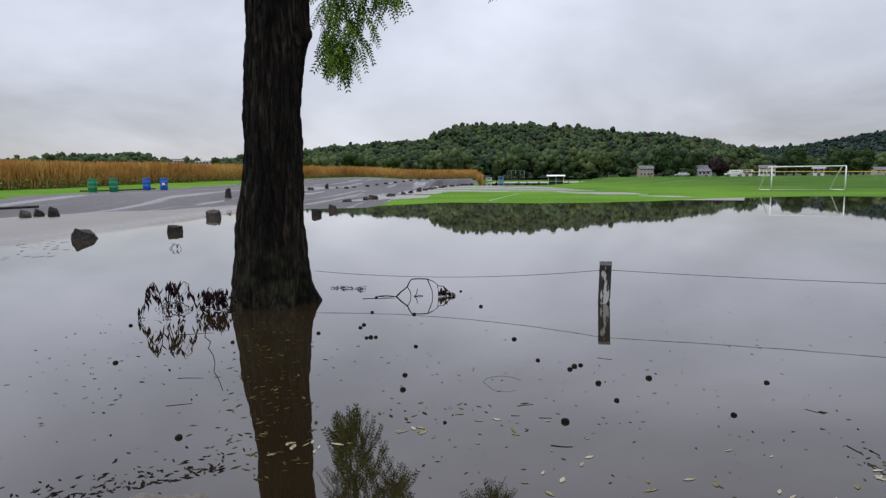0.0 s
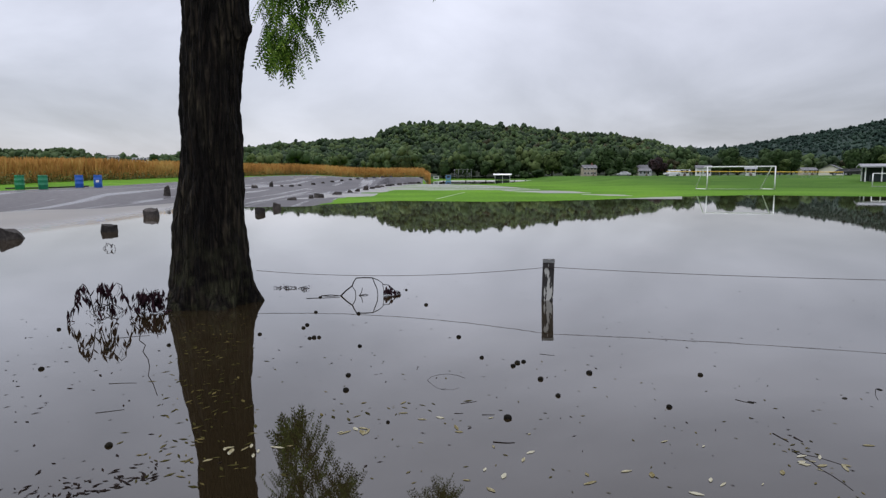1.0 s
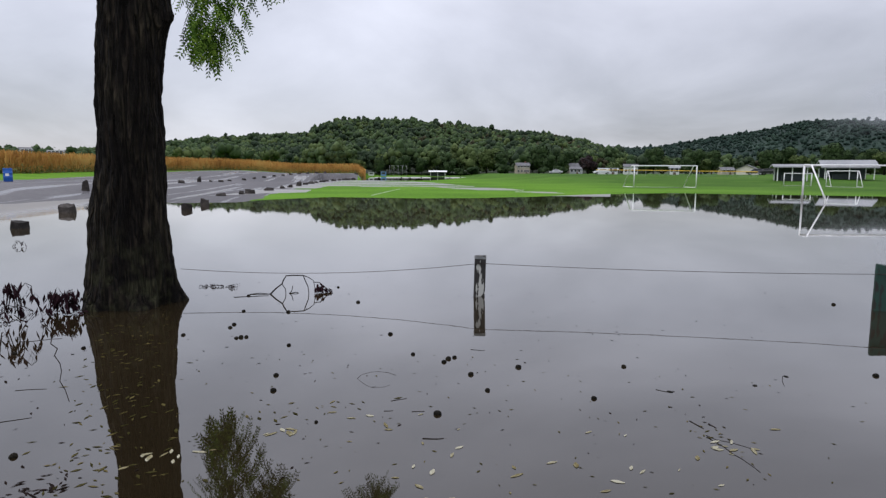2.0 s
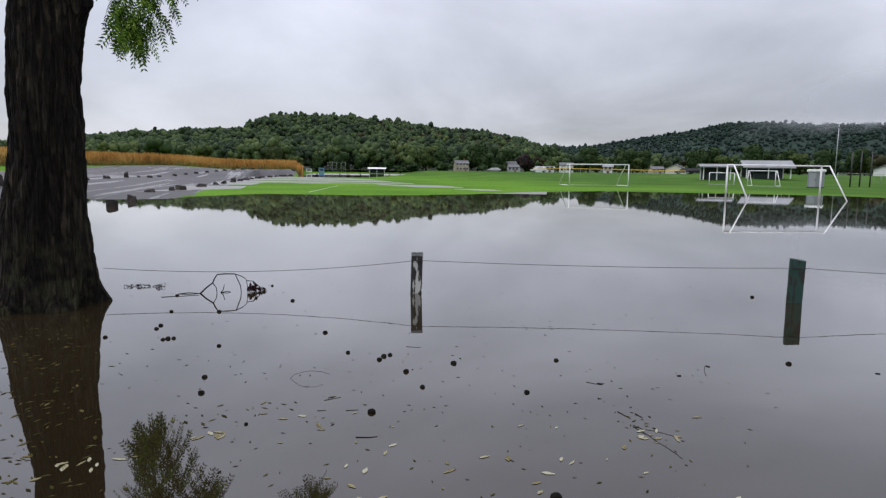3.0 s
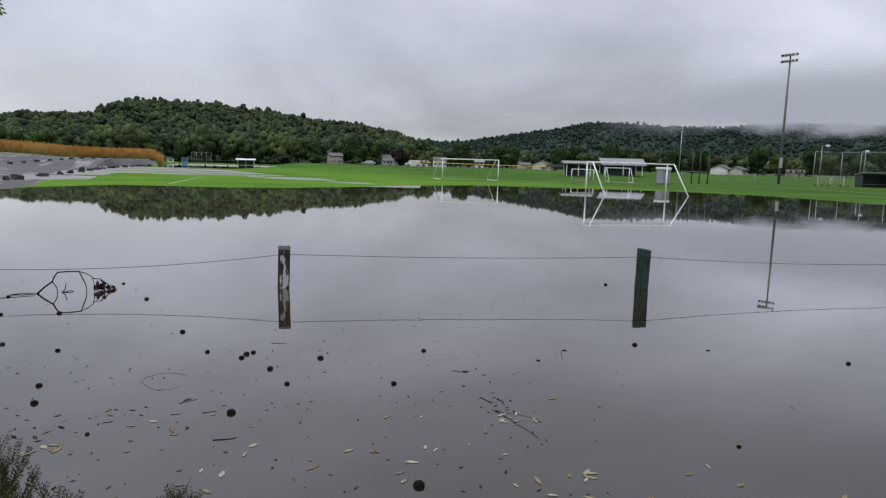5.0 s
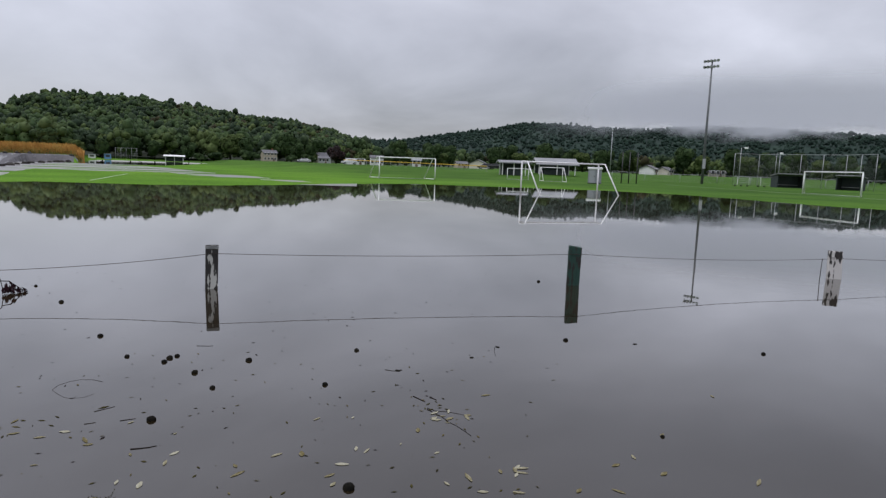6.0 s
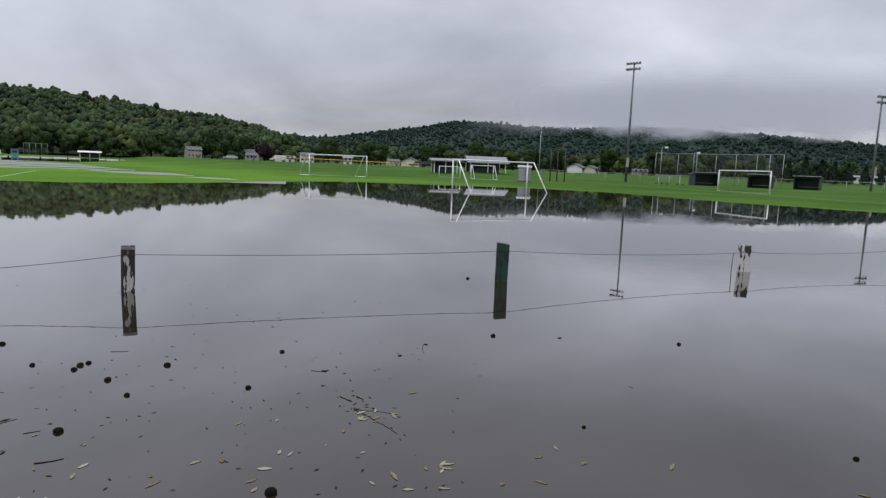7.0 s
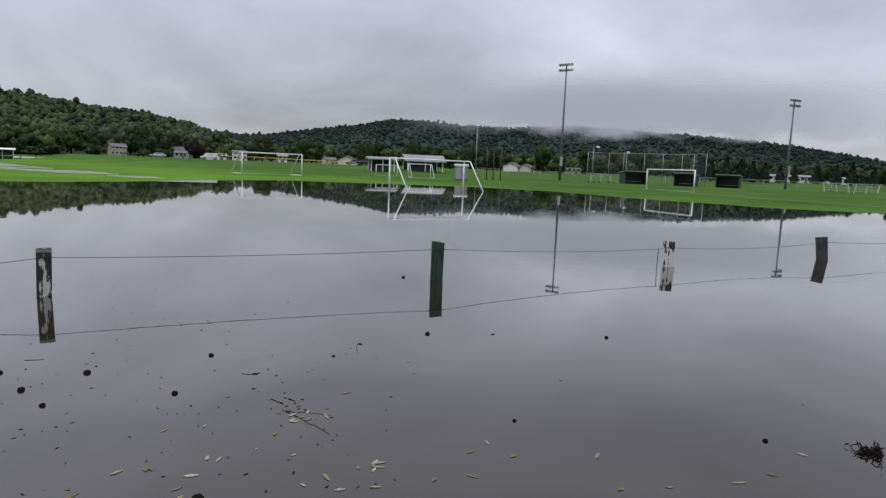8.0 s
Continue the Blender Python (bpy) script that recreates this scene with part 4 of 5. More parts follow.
goal("white soccer goal standing in flood water without a net", (28.0, 32.9), (34.1, 31.7), (-0.19, -0.98), 2.35, 0.052, 0.75, 2.7)
goal("white soccer goal at the edge of the flooded grass", (32.6, 63.6), (38.3, 60.8), (-0.15, 1.0), 2.35, 0.06, 0.5, 2.0)
goal("white soccer goal on the dry grass", (68.0, 35.0), (64.9, 28.0), (0.9, 0.35), 2.3, 0.06, 0.3, 1.6)
goal("small white practice goal beside the pavilion", polar(38.4, 92)[:2], polar(40.3, 93)[:2], (0.6, 0.8), 1.6, 0.05, 0.5, 1.3)
goal("small white practice goal by the barn", polar(41.3, 90)[:2], polar(43.3, 89)[:2], (-0.4, -0.9), 1.9, 0.05, 0.4, 1.8)


# ---- marks on the grass ----
def strip(name, label, a, b, w, mat, lift=0.012):
    n = 40
    V = []
    dx, dy = b[0] - a[0], b[1] - a[1]
    ln = math.hypot(dx, dy)
    px, py = -dy / ln * w / 2, dx / ln * w / 2
    for s in (-1, 1):
        for k in range(n + 1):
            x, y = a[0] + dx * k / n + s * px, a[1] + dy * k / n + s * py
            V.append((x, y, gz(x, y) + lift))
    F = [(k, k + 1, n + 2 + k, n + 1 + k) for k in range(n)]
    tagged(part(name, mesh_from(name, V, F), mat), label, "ground marking", kind="structure")


CHALK = material("chalk_line", [(0.16, 0.28, 0.10), (0.36, 0.44, 0.28)], 0.8, 1.0, 14.0, 0.0)
DARK_GRASS = material("darker_grass", [(0.025, 0.06, 0.01), (0.045, 0.10, 0.015)], 0.6, 0.6, 8.0, 0.2)
strip("touchline", "faded white chalk touchline on the grass", (2.7, 41.5), (6.3, 57.5), 0.16, CHALK)
strip("wheel_rut", "narrow strip of darker grass across the field", polar(52, 98)[:2], polar(84, 52)[:2], 0.7, DARK_GRASS)


# ---- floodlights ----
def floodlight(label, az, d, top, rows, turn):
    x, y, _ = polar(az, d)
    z = gz(x, y)
    f = thing("floodlight_mast", label, "floodlight", pose(x, y, z, 0, 0, -az + turn), "floodlight masts round the ball field")
    h = top - z
    part("mast", tube([(0, 0, -0.1), (0, 0, h * 0.5), (0, 0, h)], [0.24, 0.19, 0.12], 10), MAST, f)
    part("ballast_box", box((0.42, 0.35, 1.7), (0.22, -0.2, 3.6), 0.03), STEEL, f)
    for k in range(rows):
        zz = h - 0.25 - 1.0 * k
        part("crossarm", box((2.5, 0.1, 0.1), (0, 0, zz), 0.01), MAST, f)
        for i in range(5):
            lamp = part("lamp", tube([(0, 0.22, 0), (0, -0.12, -0.05), (0, -0.3, -0.10)], [0.09, 0.22, 0.25], 10), DARK_STEEL, f, "", pose(-1.12 + 0.56 * i, -0.1, zz + 0.15, 0, 0, (i - 2) * 14))
            part("reflector", tube([(0, -0.302, -0.1), (0, -0.31, -0.102)], 0.22, 10), STEEL, lamp)


floodlight("tall grey floodlight mast with two rows of lamps", 54.85, 122, 21.6, 2, -28)
floodlight("tall grey floodlight mast farther along the field", 72.85, 140, 17.2, 2, 52)


def pole(name, label, cat, az, d, top, r, mat):
    x, y, _ = polar(az, d)
    p = thing(name, label, cat, pose(x, y, gz(x, y), 0, 0, -az))
    part("pole", tube([(0, 0, -0.1), (0, 0, top - gz(x, y))], [r, r * 0.6], 8), mat, p)
    return p


fp = pole("flagpole", "bare white metal flagpole by the field", "flagpole", 47.3, 150, 11.6, 0.10, STEEL)
part("finial", tube([(0, 0, 10.3), (0, 0, 10.5), (0, 0, 10.7)], [0.08, 0.16, 0.05], 8), STEEL, fp)
for a in (48.35, 48.95, 49.6):
    pole("cage_post", "dark post of a batting cage", "post", a, 96, 4.6, 0.09, DARK_STEEL)


# ---- rocks and bins along the lot ----
def rock_mesh(seed, sx, sy, sz):
    rg = np.random.default_rng(seed)
    bm = bmesh.new()
    bmesh.ops.create_icosphere(bm, subdivisions=4, radius=1)
    sides = [(math.cos(a), math.sin(a)) for a in [k * math.pi / 2 + rg.normal(0, 0.22) for k in range(4)]]
    planes = [(Vector((x, y, rg.normal(0.14, 0.08))).normalized(), rg.uniform(0.54, 0.7)) for x, y in sides]
    planes += [(Vector((rg.normal(0, 0.2), rg.normal(0, 0.2), 1)).normalized(), rg.uniform(0.55, 0.7))]
    planes += [(Vector((rg.normal(), rg.normal(), rg.uniform(0.2, 1))).normalized(), rg.uniform(0.62, 0.78)) for _ in range(3)]
    for v in bm.verts:
        for n, c in planes:
            k = v.co.dot(n) - c
            if k > 0:
                v.co -= n * k
        v.co *= 1 + 0.10 * noise.noise(v.co * 1.7 + Vector((seed, 0, 0))) + 0.035 * noise.noise(v.co * 6 + Vector((0, seed, 0))) + 0.015 * noise.noise(v.co * 15)
        v.co = Vector((v.co.x * sx, v.co.y * sy, v.co.z * sz))
    return bm


def rock(x, y, w, h, seed, sink=0.25, label="angular dark boulder edging the lot"):
    base = max(gz(x, y), -0.12)
    r = part("boulder", rock_mesh(seed, w / 2 * 1.12, w / 2 * 1.0, h * 1.3), ROCK, None, "", pose(x, y, base, 0, 0, seed * 47 % 360))
    tagged(r, label, "boulder", "boulders edging the lot")


W = "angular dark boulder half under water"
for i, (x, y, w, h, lb) in enumerate([(-9.96, 16.3, 0.88, 0.48, W), (-8.36, 18.3, 0.56, 0.43, W), (-9.9, 25.6, 0.75, 0.50, W), (-18.7, 26.7, 0.75, 0.40, W), (-18.6, 27.5, 0.6, 0.4, W), (-17.8, 27.3, 0.62, 0.45, W), (-5.9, 27.2, 0.56, 0.42, W), (-5.9, 31.0, 0.5, 0.4, W)]):
    rock(x, y, w, h, (61, 55, 42, 22, 12, 9, 43, 30)[i], 0.25, lb)
NEAR_ROW = [(-6.9, 41.5, 1.5, 0.35), (-6.2, 45.5, 0.9, 0.5), (-5.8, 47.0, 1.7, 0.6), (-5.2, 55, 1.6, 0.45), (-4.6, 61, 1.0, 0.45), (-4.2, 66, 1.1, 0.5), (-3.6, 73, 1.2, 0.9), (-3.2, 80, 1.5, 0.5), (-2.7, 87, 1.6, 0.5), (-2.2, 94, 1.4, 0.5), (-1.5, 101, 1.8, 0.5), (-0.8, 108, 1.6, 0.5), (0.4, 115, 1.7, 0.6), (1.5, 121, 1.5, 0.5), (2.6, 127, 1.8, 0.6), (3.6, 133, 1.6, 0.5), (4.6, 139, 1.8, 0.6), (5.5, 145, 1.6, 0.6)]
FAR_ROW = [(-16.0, 44.5, 1.05, 0.95), (-15.3, 60.5, 1.8, 0.45), (-15.2, 68, 1.3, 0.5), (-15.0, 76, 1.2, 0.9), (-14.5, 80, 0.7, 0.4), (-13.6, 82, 1.2, 0.45), (-13.8, 90, 1.0, 0.4), (-13.0, 98, 1.4, 0.5), (-12.4, 106, 1.2, 0.5), (-11.6, 113, 1.5, 0.5), (-10.5, 120, 1.3, 0.5), (-9.4, 126, 1.4, 0.5), (-8.2, 131, 1.6, 0.6), (-6.8, 136, 1.5, 0.5), (-5.2, 141, 1.7, 0.6), (-3.4, 146, 1.6, 0.6), (-1.5, 150, 1.6, 0.6)]
for i, (x, y, w, h) in enumerate(NEAR_ROW + FAR_ROW):
    rock(x, y, w * 0.66, h * 0.62, i + 31)


def barrel(colour, az, d, label):
    mat = material("barrel_" + label.split()[0], [colour, tuple(c * 1.35 for c in colour)], 0.45, 3.0, 25.0, 0.05)
    x, y, _ = polar(az, d)
    b = thing("barrel", label, "barrel", pose(x, y, gz(x, y)), "waste barrels beside the corn")
    prof = [(0.0, 0.30), (0.03, 0.32), (0.32, 0.325), (0.35, 0.345), (0.38, 0.325), (0.66, 0.325), (0.69, 0.345), (0.72, 0.325), (1.02, 0.32), (1.05, 0.335)]
    part("body", tube([(0, 0, z) for z, _ in prof], [r for _, r in prof], 20), mat, b)
    part("lid", tube([(0, 0, 1.052), (0, 0, 1.075)], [0.33, 0.30], 20), mat, b)
    part("sticker", box((0.26, 0.01, 0.2), (0.10, -0.335, 0.55)), WHITE, b) if "sticker" in label else None


barrel((0.01, 0.16, 0.075), -29.7, 57, "green plastic waste barrel at the grass edge")
barrel((0.01, 0.16, 0.075), -28.2, 56.5, "green plastic waste barrel at the grass edge")
barrel((0.015, 0.09, 0.36), -25.8, 62, "blue plastic waste barrel at the grass edge")
barrel((0.015, 0.09, 0.36), -24.5, 61.5, "blue plastic waste barrel with a white sticker")


# ---- houses and park buildings ----
SIDING = {}


def siding(name, c):
    if name not in SIDING:
        SIDING[name] = material(name, [tuple(v * 0.85 for v in c), c], 0.7, 0.6, 8.0, 0.1)
    return SIDING[name]


GLASS = material("dark_window_glass", [(0.015, 0.018, 0.02), (0.03, 0.034, 0.038)], 0.08, 2.0, 9.0, 0.0)
ROOF = material("grey_shingle_roof", [(0.07, 0.07, 0.075), (0.14, 0.14, 0.145)], 0.85, 1.0, 9.0, 0.3)
TIN = material("pale_metal_roof", [(0.1890, 0.1960, 0.2088), (0.2590, 0.2660, 0.2808)], 0.5, 0.5, 6.0, 0.1, metal=0.2)
TIN_DULL = material("dull_metal_roof", [(0.16, 0.165, 0.17), (0.25, 0.255, 0.26)], 0.6, 0.5, 6.0, 0.1)
DARK_WALL = material("dark_green_boards", [(0.012, 0.02, 0.02), (0.03, 0.042, 0.042)], 0.7, 1.0, 9.0, 0.2)


def gable(w, d, h, over):
    """A gabled roof with thickness; its ridge runs along x."""
    bm = bmesh.new()
    t = 0.18
    W2, D2 = w / 2 + over, d / 2 + over
    sec = [(-D2, -over * h / (d / 2)), (0, h), (D2, -over * h / (d / 2)), (D2, -over * h / (d / 2) + t), (0, h + t * 1.3), (-D2, -over * h / (d / 2) + t)]
    ends = [[bm.verts.new((sx * W2, y, z)) for y, z in sec] for sx in (-1, 1)]
    for k in range(6):
        bm.faces.new((ends[0][k], ends[0][(k + 1) % 6], ends[1][(k + 1) % 6], ends[1][k]))
    for e in ends:
        bm.faces.new((e[0], e[1], e[4], e[5]))
        bm.faces.new((e[1], e[2], e[3], e[4]))
    bmesh.ops.recalc_face_normals(bm, faces=bm.faces)
    return bm


def house(label, az, d, w, dep, h, rh, wall, roof, turn=0.0, floors=1, wins=4, chimney=False, garage=0, cat="house", z=None):
    x, y, _ = polar(az, d)
    zz = gz(x, y) if z is None else z
    g = thing("house" if cat == "house" else cat, label, cat, pose(x, y, zz, 0, 0, -az + turn), "houses beyond the field" if cat == "house" else "")
    bm = box((w, dep, h + 0.3), (0, 0, h / 2 - 0.15))
    for sx in (-1, 1):
        a = [bm.verts.new((sx * w / 2, yy, q)) for yy, q in ((-dep / 2, h), (dep / 2, h), (0, h + rh))]
        bm.faces.new(a)
    part("wall", bm, wall, g)
    rf = part("roof", gable(w, dep, rh, 0.45), roof, g, "", pose(0, 0, h))
    if chimney:
        part("chimney", box((0.7, 0.7, 1.6), (w * 0.25, 0, rh + 0.3), 0.03), siding("red_brick", (0.22, 0.09, 0.06)), rf)
    for f in range(floors):
        for i in range(wins):
            wx = -w / 2 + w * (i + 0.5) / wins
            wz = 1.5 + 2.7 * f
            if garage and f == 0 and i < garage:
                part("garage_door", box((w / wins * 0.8, 0.06, 2.1), (wx, -dep / 2 - 0.03, 1.05)), WHITE, g)
                continue
            wi = part("window", box((1.25, 0.08, 1.4), (wx, -dep / 2 - 0.04, wz), 0.01), WHITE, g)
            part("pane", box((1.0, 0.04, 1.15), (wx, -dep / 2 - 0.085, wz)), GLASS, wi)
    dr = part("door", box((0.95, 0.07, 2.05), (w / 2 - w / wins * 0.98, -dep / 2 - 0.035, 1.03)), siding("brown_door", (0.12, 0.07, 0.05)), g)
    return g


CREAM, PALE, TAN, BRICK, GREY = siding("cream_siding", (0.62, 0.58, 0.48)), siding("white_siding", (0.72, 0.72, 0.70)), siding("tan_siding", (0.42, 0.36, 0.28)), siding("brick_wall", (0.25, 0.12, 0.09)), siding("grey_siding", (0.36, 0.37, 0.38))
house("two-storey house with white upper floor and grey roof", 17.1, 250, 7.6, 8, 4.6, 1.6, TAN, ROOF, 12, 2, 4, True).scale = (0.66, 0.66, 0.66)
house("small pale house half hidden by trees", 21.9, 235, 5.2, 6, 2.3, 0.9, GREY, ROOF, -8, 1, 3).scale = (0.75, 0.75, 0.75)
house("long low white garage building", 24.6, 190, 6.4, 6, 1.5, 0.5, PALE, TIN, 5, 1, 4, False, 2).scale = (0.8, 0.8, 0.8)
house("white two-storey house behind the goal", 26.5, 195, 5.6, 7, 3.2, 1.0, PALE, ROOF, 4, 1, 4).scale = (0.68, 0.68, 0.68)
house("small white shed behind the fence", 30.1, 185, 3.0, 4, 2.2, 0.6, PALE, TIN, 0, 1, 2).scale = (0.8, 0.8, 0.8)
house("tan bungalow with grey roof", 34.1, 220, 5.2, 7, 2.0, 1.0, TAN, ROOF, 15, 1, 3).scale = (0.72, 0.72, 0.72)
house("cream gabled house among trees", 35.7, 215, 4.8, 8, 2.2, 1.8, CREAM, ROOF, 80, 1, 3).scale = (0.72, 0.72, 0.72)
house("house with pale gable on the hillside", 8.0 + 13.6, 300, 6, 7, 3.0, 1.6, CREAM, ROOF, 30, 1, 3)
house("pale bungalow at the edge of the trees", 50.5, 235, 3.6, 5.5, 1.9, 1.2, PALE, ROOF, 70, 1, 2)
house("cream bungalow at the edge of the trees", 51.8, 240, 3.6, 5, 1.6, 1.1, CREAM, ROOF, 62, 1, 2)
house("grey house behind the ball field", 55.9, 245, 5.0, 5, 1.3, 0.7, TAN, ROOF, 10, 1, 3)
house("long pale industrial building beyond the field", 73.2, 260, 14.0, 10, 2.0, 0.5, PALE, TIN, -6, 1, 7)
house("pale low industrial building beyond the field", 76.6, 270, 9.0, 10, 1.9, 0.5, PALE, TIN, -6, 1, 5)
house("distant white farmhouse beyond the corn", -23.4, 285, 3.6, 4, 1.7, 0.9, PALE, ROOF, 10, 1, 3, z=7.6)
house("distant white farm building beyond the corn", -21.4, 290, 5.4, 4, 1.5, 0.7, PALE, ROOF, -10, 1, 4, z=7.3)


def pavilion(label, az, d, w, dep, h, rh, roof, back, turn):
    x, y, _ = polar(az, d)
    g = thing("pavilion", label, "pavilion", pose(x, y, gz(x, y), 0, 0, -az + turn))
    for sx in (-1, 0, 1):
        for sy in (-1, 1):
            part("post", box((0.16, 0.16, h), (sx * (w / 2 - 0.2), sy * (dep / 2 - 0.2), h / 2), 0.01), WHITE, g)
    part("roof", gable(w, dep, rh, 0.5), roof, g, "", pose(0, 0, h))
    part("rear_wall", box((w - 0.6, 0.12, h - 0.05), (0, dep / 2 - 0.45, h / 2)), back, g)
    part("counter", box((w * 0.6, 0.5, 0.95), (0, -dep / 2 + 1.2, 0.475), 0.02), DARK_WALL, g)
    return g


pavilion("open park pavilion with dark boards and pale roof edge", 38.8, 118, 4.6, 4.5, 2.2, 0.3, TIN_DULL, DARK_WALL, 8)
pavilion("large open barn with pale metal roof", 42.5, 135, 7.8, 7.0, 2.1, 1.1, TIN_DULL, DARK_WALL, 10)
pavilion("small open shelter with white roof", 9.5, 250, 6.2, 3.5, 1.7, 0.3, WHITE, DARK_WALL, 0)


def toilet():
    x, y, _ = polar(46.1, 84)
    g = thing("portable_toilet", "grey portable toilet with white roof", "portable toilet", pose(x, y, gz(x, y), 0, 0, -50))
    part("cabin", box((1.6, 1.3, 1.75), (0, 0, 0.95), 0.04), siding("grey_plastic", (0.22, 0.235, 0.25)), g)
    part("roof", box((1.84, 1.5, 0.3), (0, 0, 1.95), 0.11), WHITE, g)
    dr = part("door", box((0.7, 0.05, 1.6), (-0.3, -0.672, 0.9), 0.02), siding("grey_plastic_door", (0.30, 0.315, 0.33)), g)
    part("handle", box((0.05, 0.05, 0.16), (-0.02, -0.72, 0.95), 0.01), DARK_STEEL, dr)
    part("base", box((1.7, 1.4, 0.12), (0, 0, 0.06), 0.02), DARK_STEEL, g)


toilet()


def dugout(az, d, w, turn, label):
    x, y, _ = polar(az, d)
    g = thing("dugout", label, "dugout", pose(x, y, gz(x, y), 0, 0, -az + turn), "dugouts of the ball field")
    part("rear_wall", box((w, 0.12, 1.9), (0, 1.2, 0.95), 0.01), DARK_WALL, g)
    for s in (-1, 1):
        part("side_wall", box((0.12, 2.3, 1.9), (s * (w / 2 - 0.06), 0.05, 0.95), 0.01), DARK_WALL, g)
    part("roof", box((w + 0.3, 2.8, 0.12), (0, 0, 0), 0.02), TIN_DULL, g, "", pose(0, 0, 2.08, -7))
    part("bench", box((w - 0.6, 0.35, 0.06), (0, 0.8, 0.45), 0.01), STEEL, g)


dugout(61.2, 118, 4.4, 25, "low dark dugout with pale sloping roof")
dugout(65.4, 116, 3.4, -15, "low dark dugout with pale sloping roof")
dugout(68.7, 122, 3.8, -10, "low dark dugout with pale sloping roof")


# ---- chain-link fences and backstop ----
def chainlink(name, label, pts, h, step, cap, group):
    """Posts, rails and a wire mesh along a line of places in plan."""
    g = thing(name, label, "fence", Matrix.Translation((*pts[0], 0)), group)
    ox, oy = pts[0]
    allp = []
    for (x0, y0), (x1, y1) in zip(pts, pts[1:]):
        n = max(1, round(math.hypot(x1 - x0, y1 - y0) / step))
        allp += [(x0 + (x1 - x0) * k / n, y0 + (y1 - y0) * k / n) for k in range(n)]
    allp.append(pts[-1])
    wires = bmesh.new()
    for x, y in allp:
        part("post", tube([(x - ox, y - oy, gz(x, y) - 0.1), (x - ox, y - oy, gz(x, y) + h)], 0.04, 6), STEEL, g)
    for (x0, y0), (x1, y1) in zip(allp, allp[1:]):
        a, b = Vector((x0 - ox, y0 - oy, gz(x0, y0))), Vector((x1 - ox, y1 - oy, gz(x1, y1)))
        up = Vector((0, 0, h))
        part("top_rail", tube([a + up, b + up], 0.085 if cap else 0.035, 6), YELLOW if cap else STEEL, g)
        ln = (b - a).length
        k = max(2, int(ln / 0.35))
        hz = h / ln
        for i in range(-k, k + 1):
            for s in (1, -1):
                f0, f1 = i / k, i / k + hz
                z0, z1 = 0.0, 1.0
                if f0 < 0:
                    z0, f0 = (0 - f0) / hz, 0.0
                if f1 > 1:
                    z1 = 1 - (f1 - 1) / hz
                    f1 = 1.0
                if f0 >= 1 or f1 <= 0 or z0 >= z1:
                    continue
                if s < 0:
                    f0, f1 = 1 - f0, 1 - f1
                p, q = a.lerp(b, f0) + up * z0, a.lerp(b, f1) + up * z1
                o = Vector((0, 0, 0.006))
                wires.faces.new([wires.verts.new(c) for c in (p - o, q - o, q + o, p + o)])
    part("wire_mesh", wires, STEEL, g)


chainlink("outfield_fence", "low chain-link fence with a yellow cap rail", [polar(23.6, 150)[:2], polar(30, 140)[:2], polar(36.5, 132)[:2]], 1.1, 6, True, "chain-link fences")
chainlink("park_fence", "low grey chain-link fence round the ball field", [polar(47.5, 140)[:2], polar(56, 135)[:2], polar(66.5, 128)[:2], polar(76, 130)[:2], polar(86, 135)[:2]], 1.6, 6, False, "chain-link fences")
chainlink("backstop", "high chain-link backstop behind home plate", [polar(57.2, 124)[:2], polar(59, 126)[:2], polar(65, 122)[:2], polar(66.9, 116)[:2]], 5.6, 3.6, False, "chain-link fences")
chainlink("batting_cage", "dark netted batting cage by the trees", [polar(5.15, 256)[:2], polar(6.7, 256)[:2]], 4.1, 1.7, False, "chain-link fences")


# ---- single trees between the houses ----
def tree_proto(seed, h, r, mat, label, narrow=1.0):
    rg = np.random.default_rng(seed)
    t = thing("tree", label, "tree", pose(0, 0, -60), "trees between the houses")
    part("trunk", tube([(0, 0, -0.2), (0.1, 0, h * 0.3), (0.0, 0.1, h * 0.62)], [0.28, 0.2, 0.08], 7), BARK, t)
    for k in range(4):
        a = rg.uniform(0, 6.3)
        part("limb", tube([(0.05, 0, h * (0.25 + 0.08 * k)), (math.cos(a) * r * 0.6, math.sin(a) * r * 0.6, h * (0.5 + 0.07 * k))], [0.1, 0.03], 5), BARK, t)
    n = 9
    C = np.stack([rg.normal(0, r * 0.38, n), rg.normal(0, r * 0.38, n), h * rg.uniform(0.36, 0.82, n)], -1)
    R = np.stack([np.full(n, r * 0.55) * rg.uniform(0.7, 1.15, n)] * 2 + [np.full(n, h * 0.2) * rg.uniform(0.8, 1.2, n)], -1)
    if narrow != 1.0:
        C = np.stack([rg.normal(0, 0.1, n), rg.normal(0, 0.1, n), h * np.linspace(0.14, 0.93, n)], -1)
        R = np.stack([r * np.linspace(1.0, 0.12, n)] * 2 + [np.full(n, h * 0.09)], -1)
    V, F = leaf_quads(C, R, 190, 0.38, rg, jitter=0.3)
    V, F = with_cores(V, F, C, R, 0.72)
    part("crown", mesh_from("crown", V, F), mat, t)
    return t


PROTO = [tree_proto(1, 8.0, 3.6, CROWN, "leafy green deciduous tree near the houses"), tree_proto(2, 6.5, 3.2, CROWN_B, "pale green rounded tree near the houses"), tree_proto(3, 9.0, 3.4, CROWN, "tall dark green tree near the houses"), tree_proto(4, 5.5, 2.6, CROWN_C, "dark purple-leaved ornamental tree"), tree_proto(5, 7.0, 2.0, CROWN_D, "dark evergreen beyond the ball field", 0.5), tree_proto(6, 3.2, 2.6, CROWN, "low round shrub at the edge of the field")]


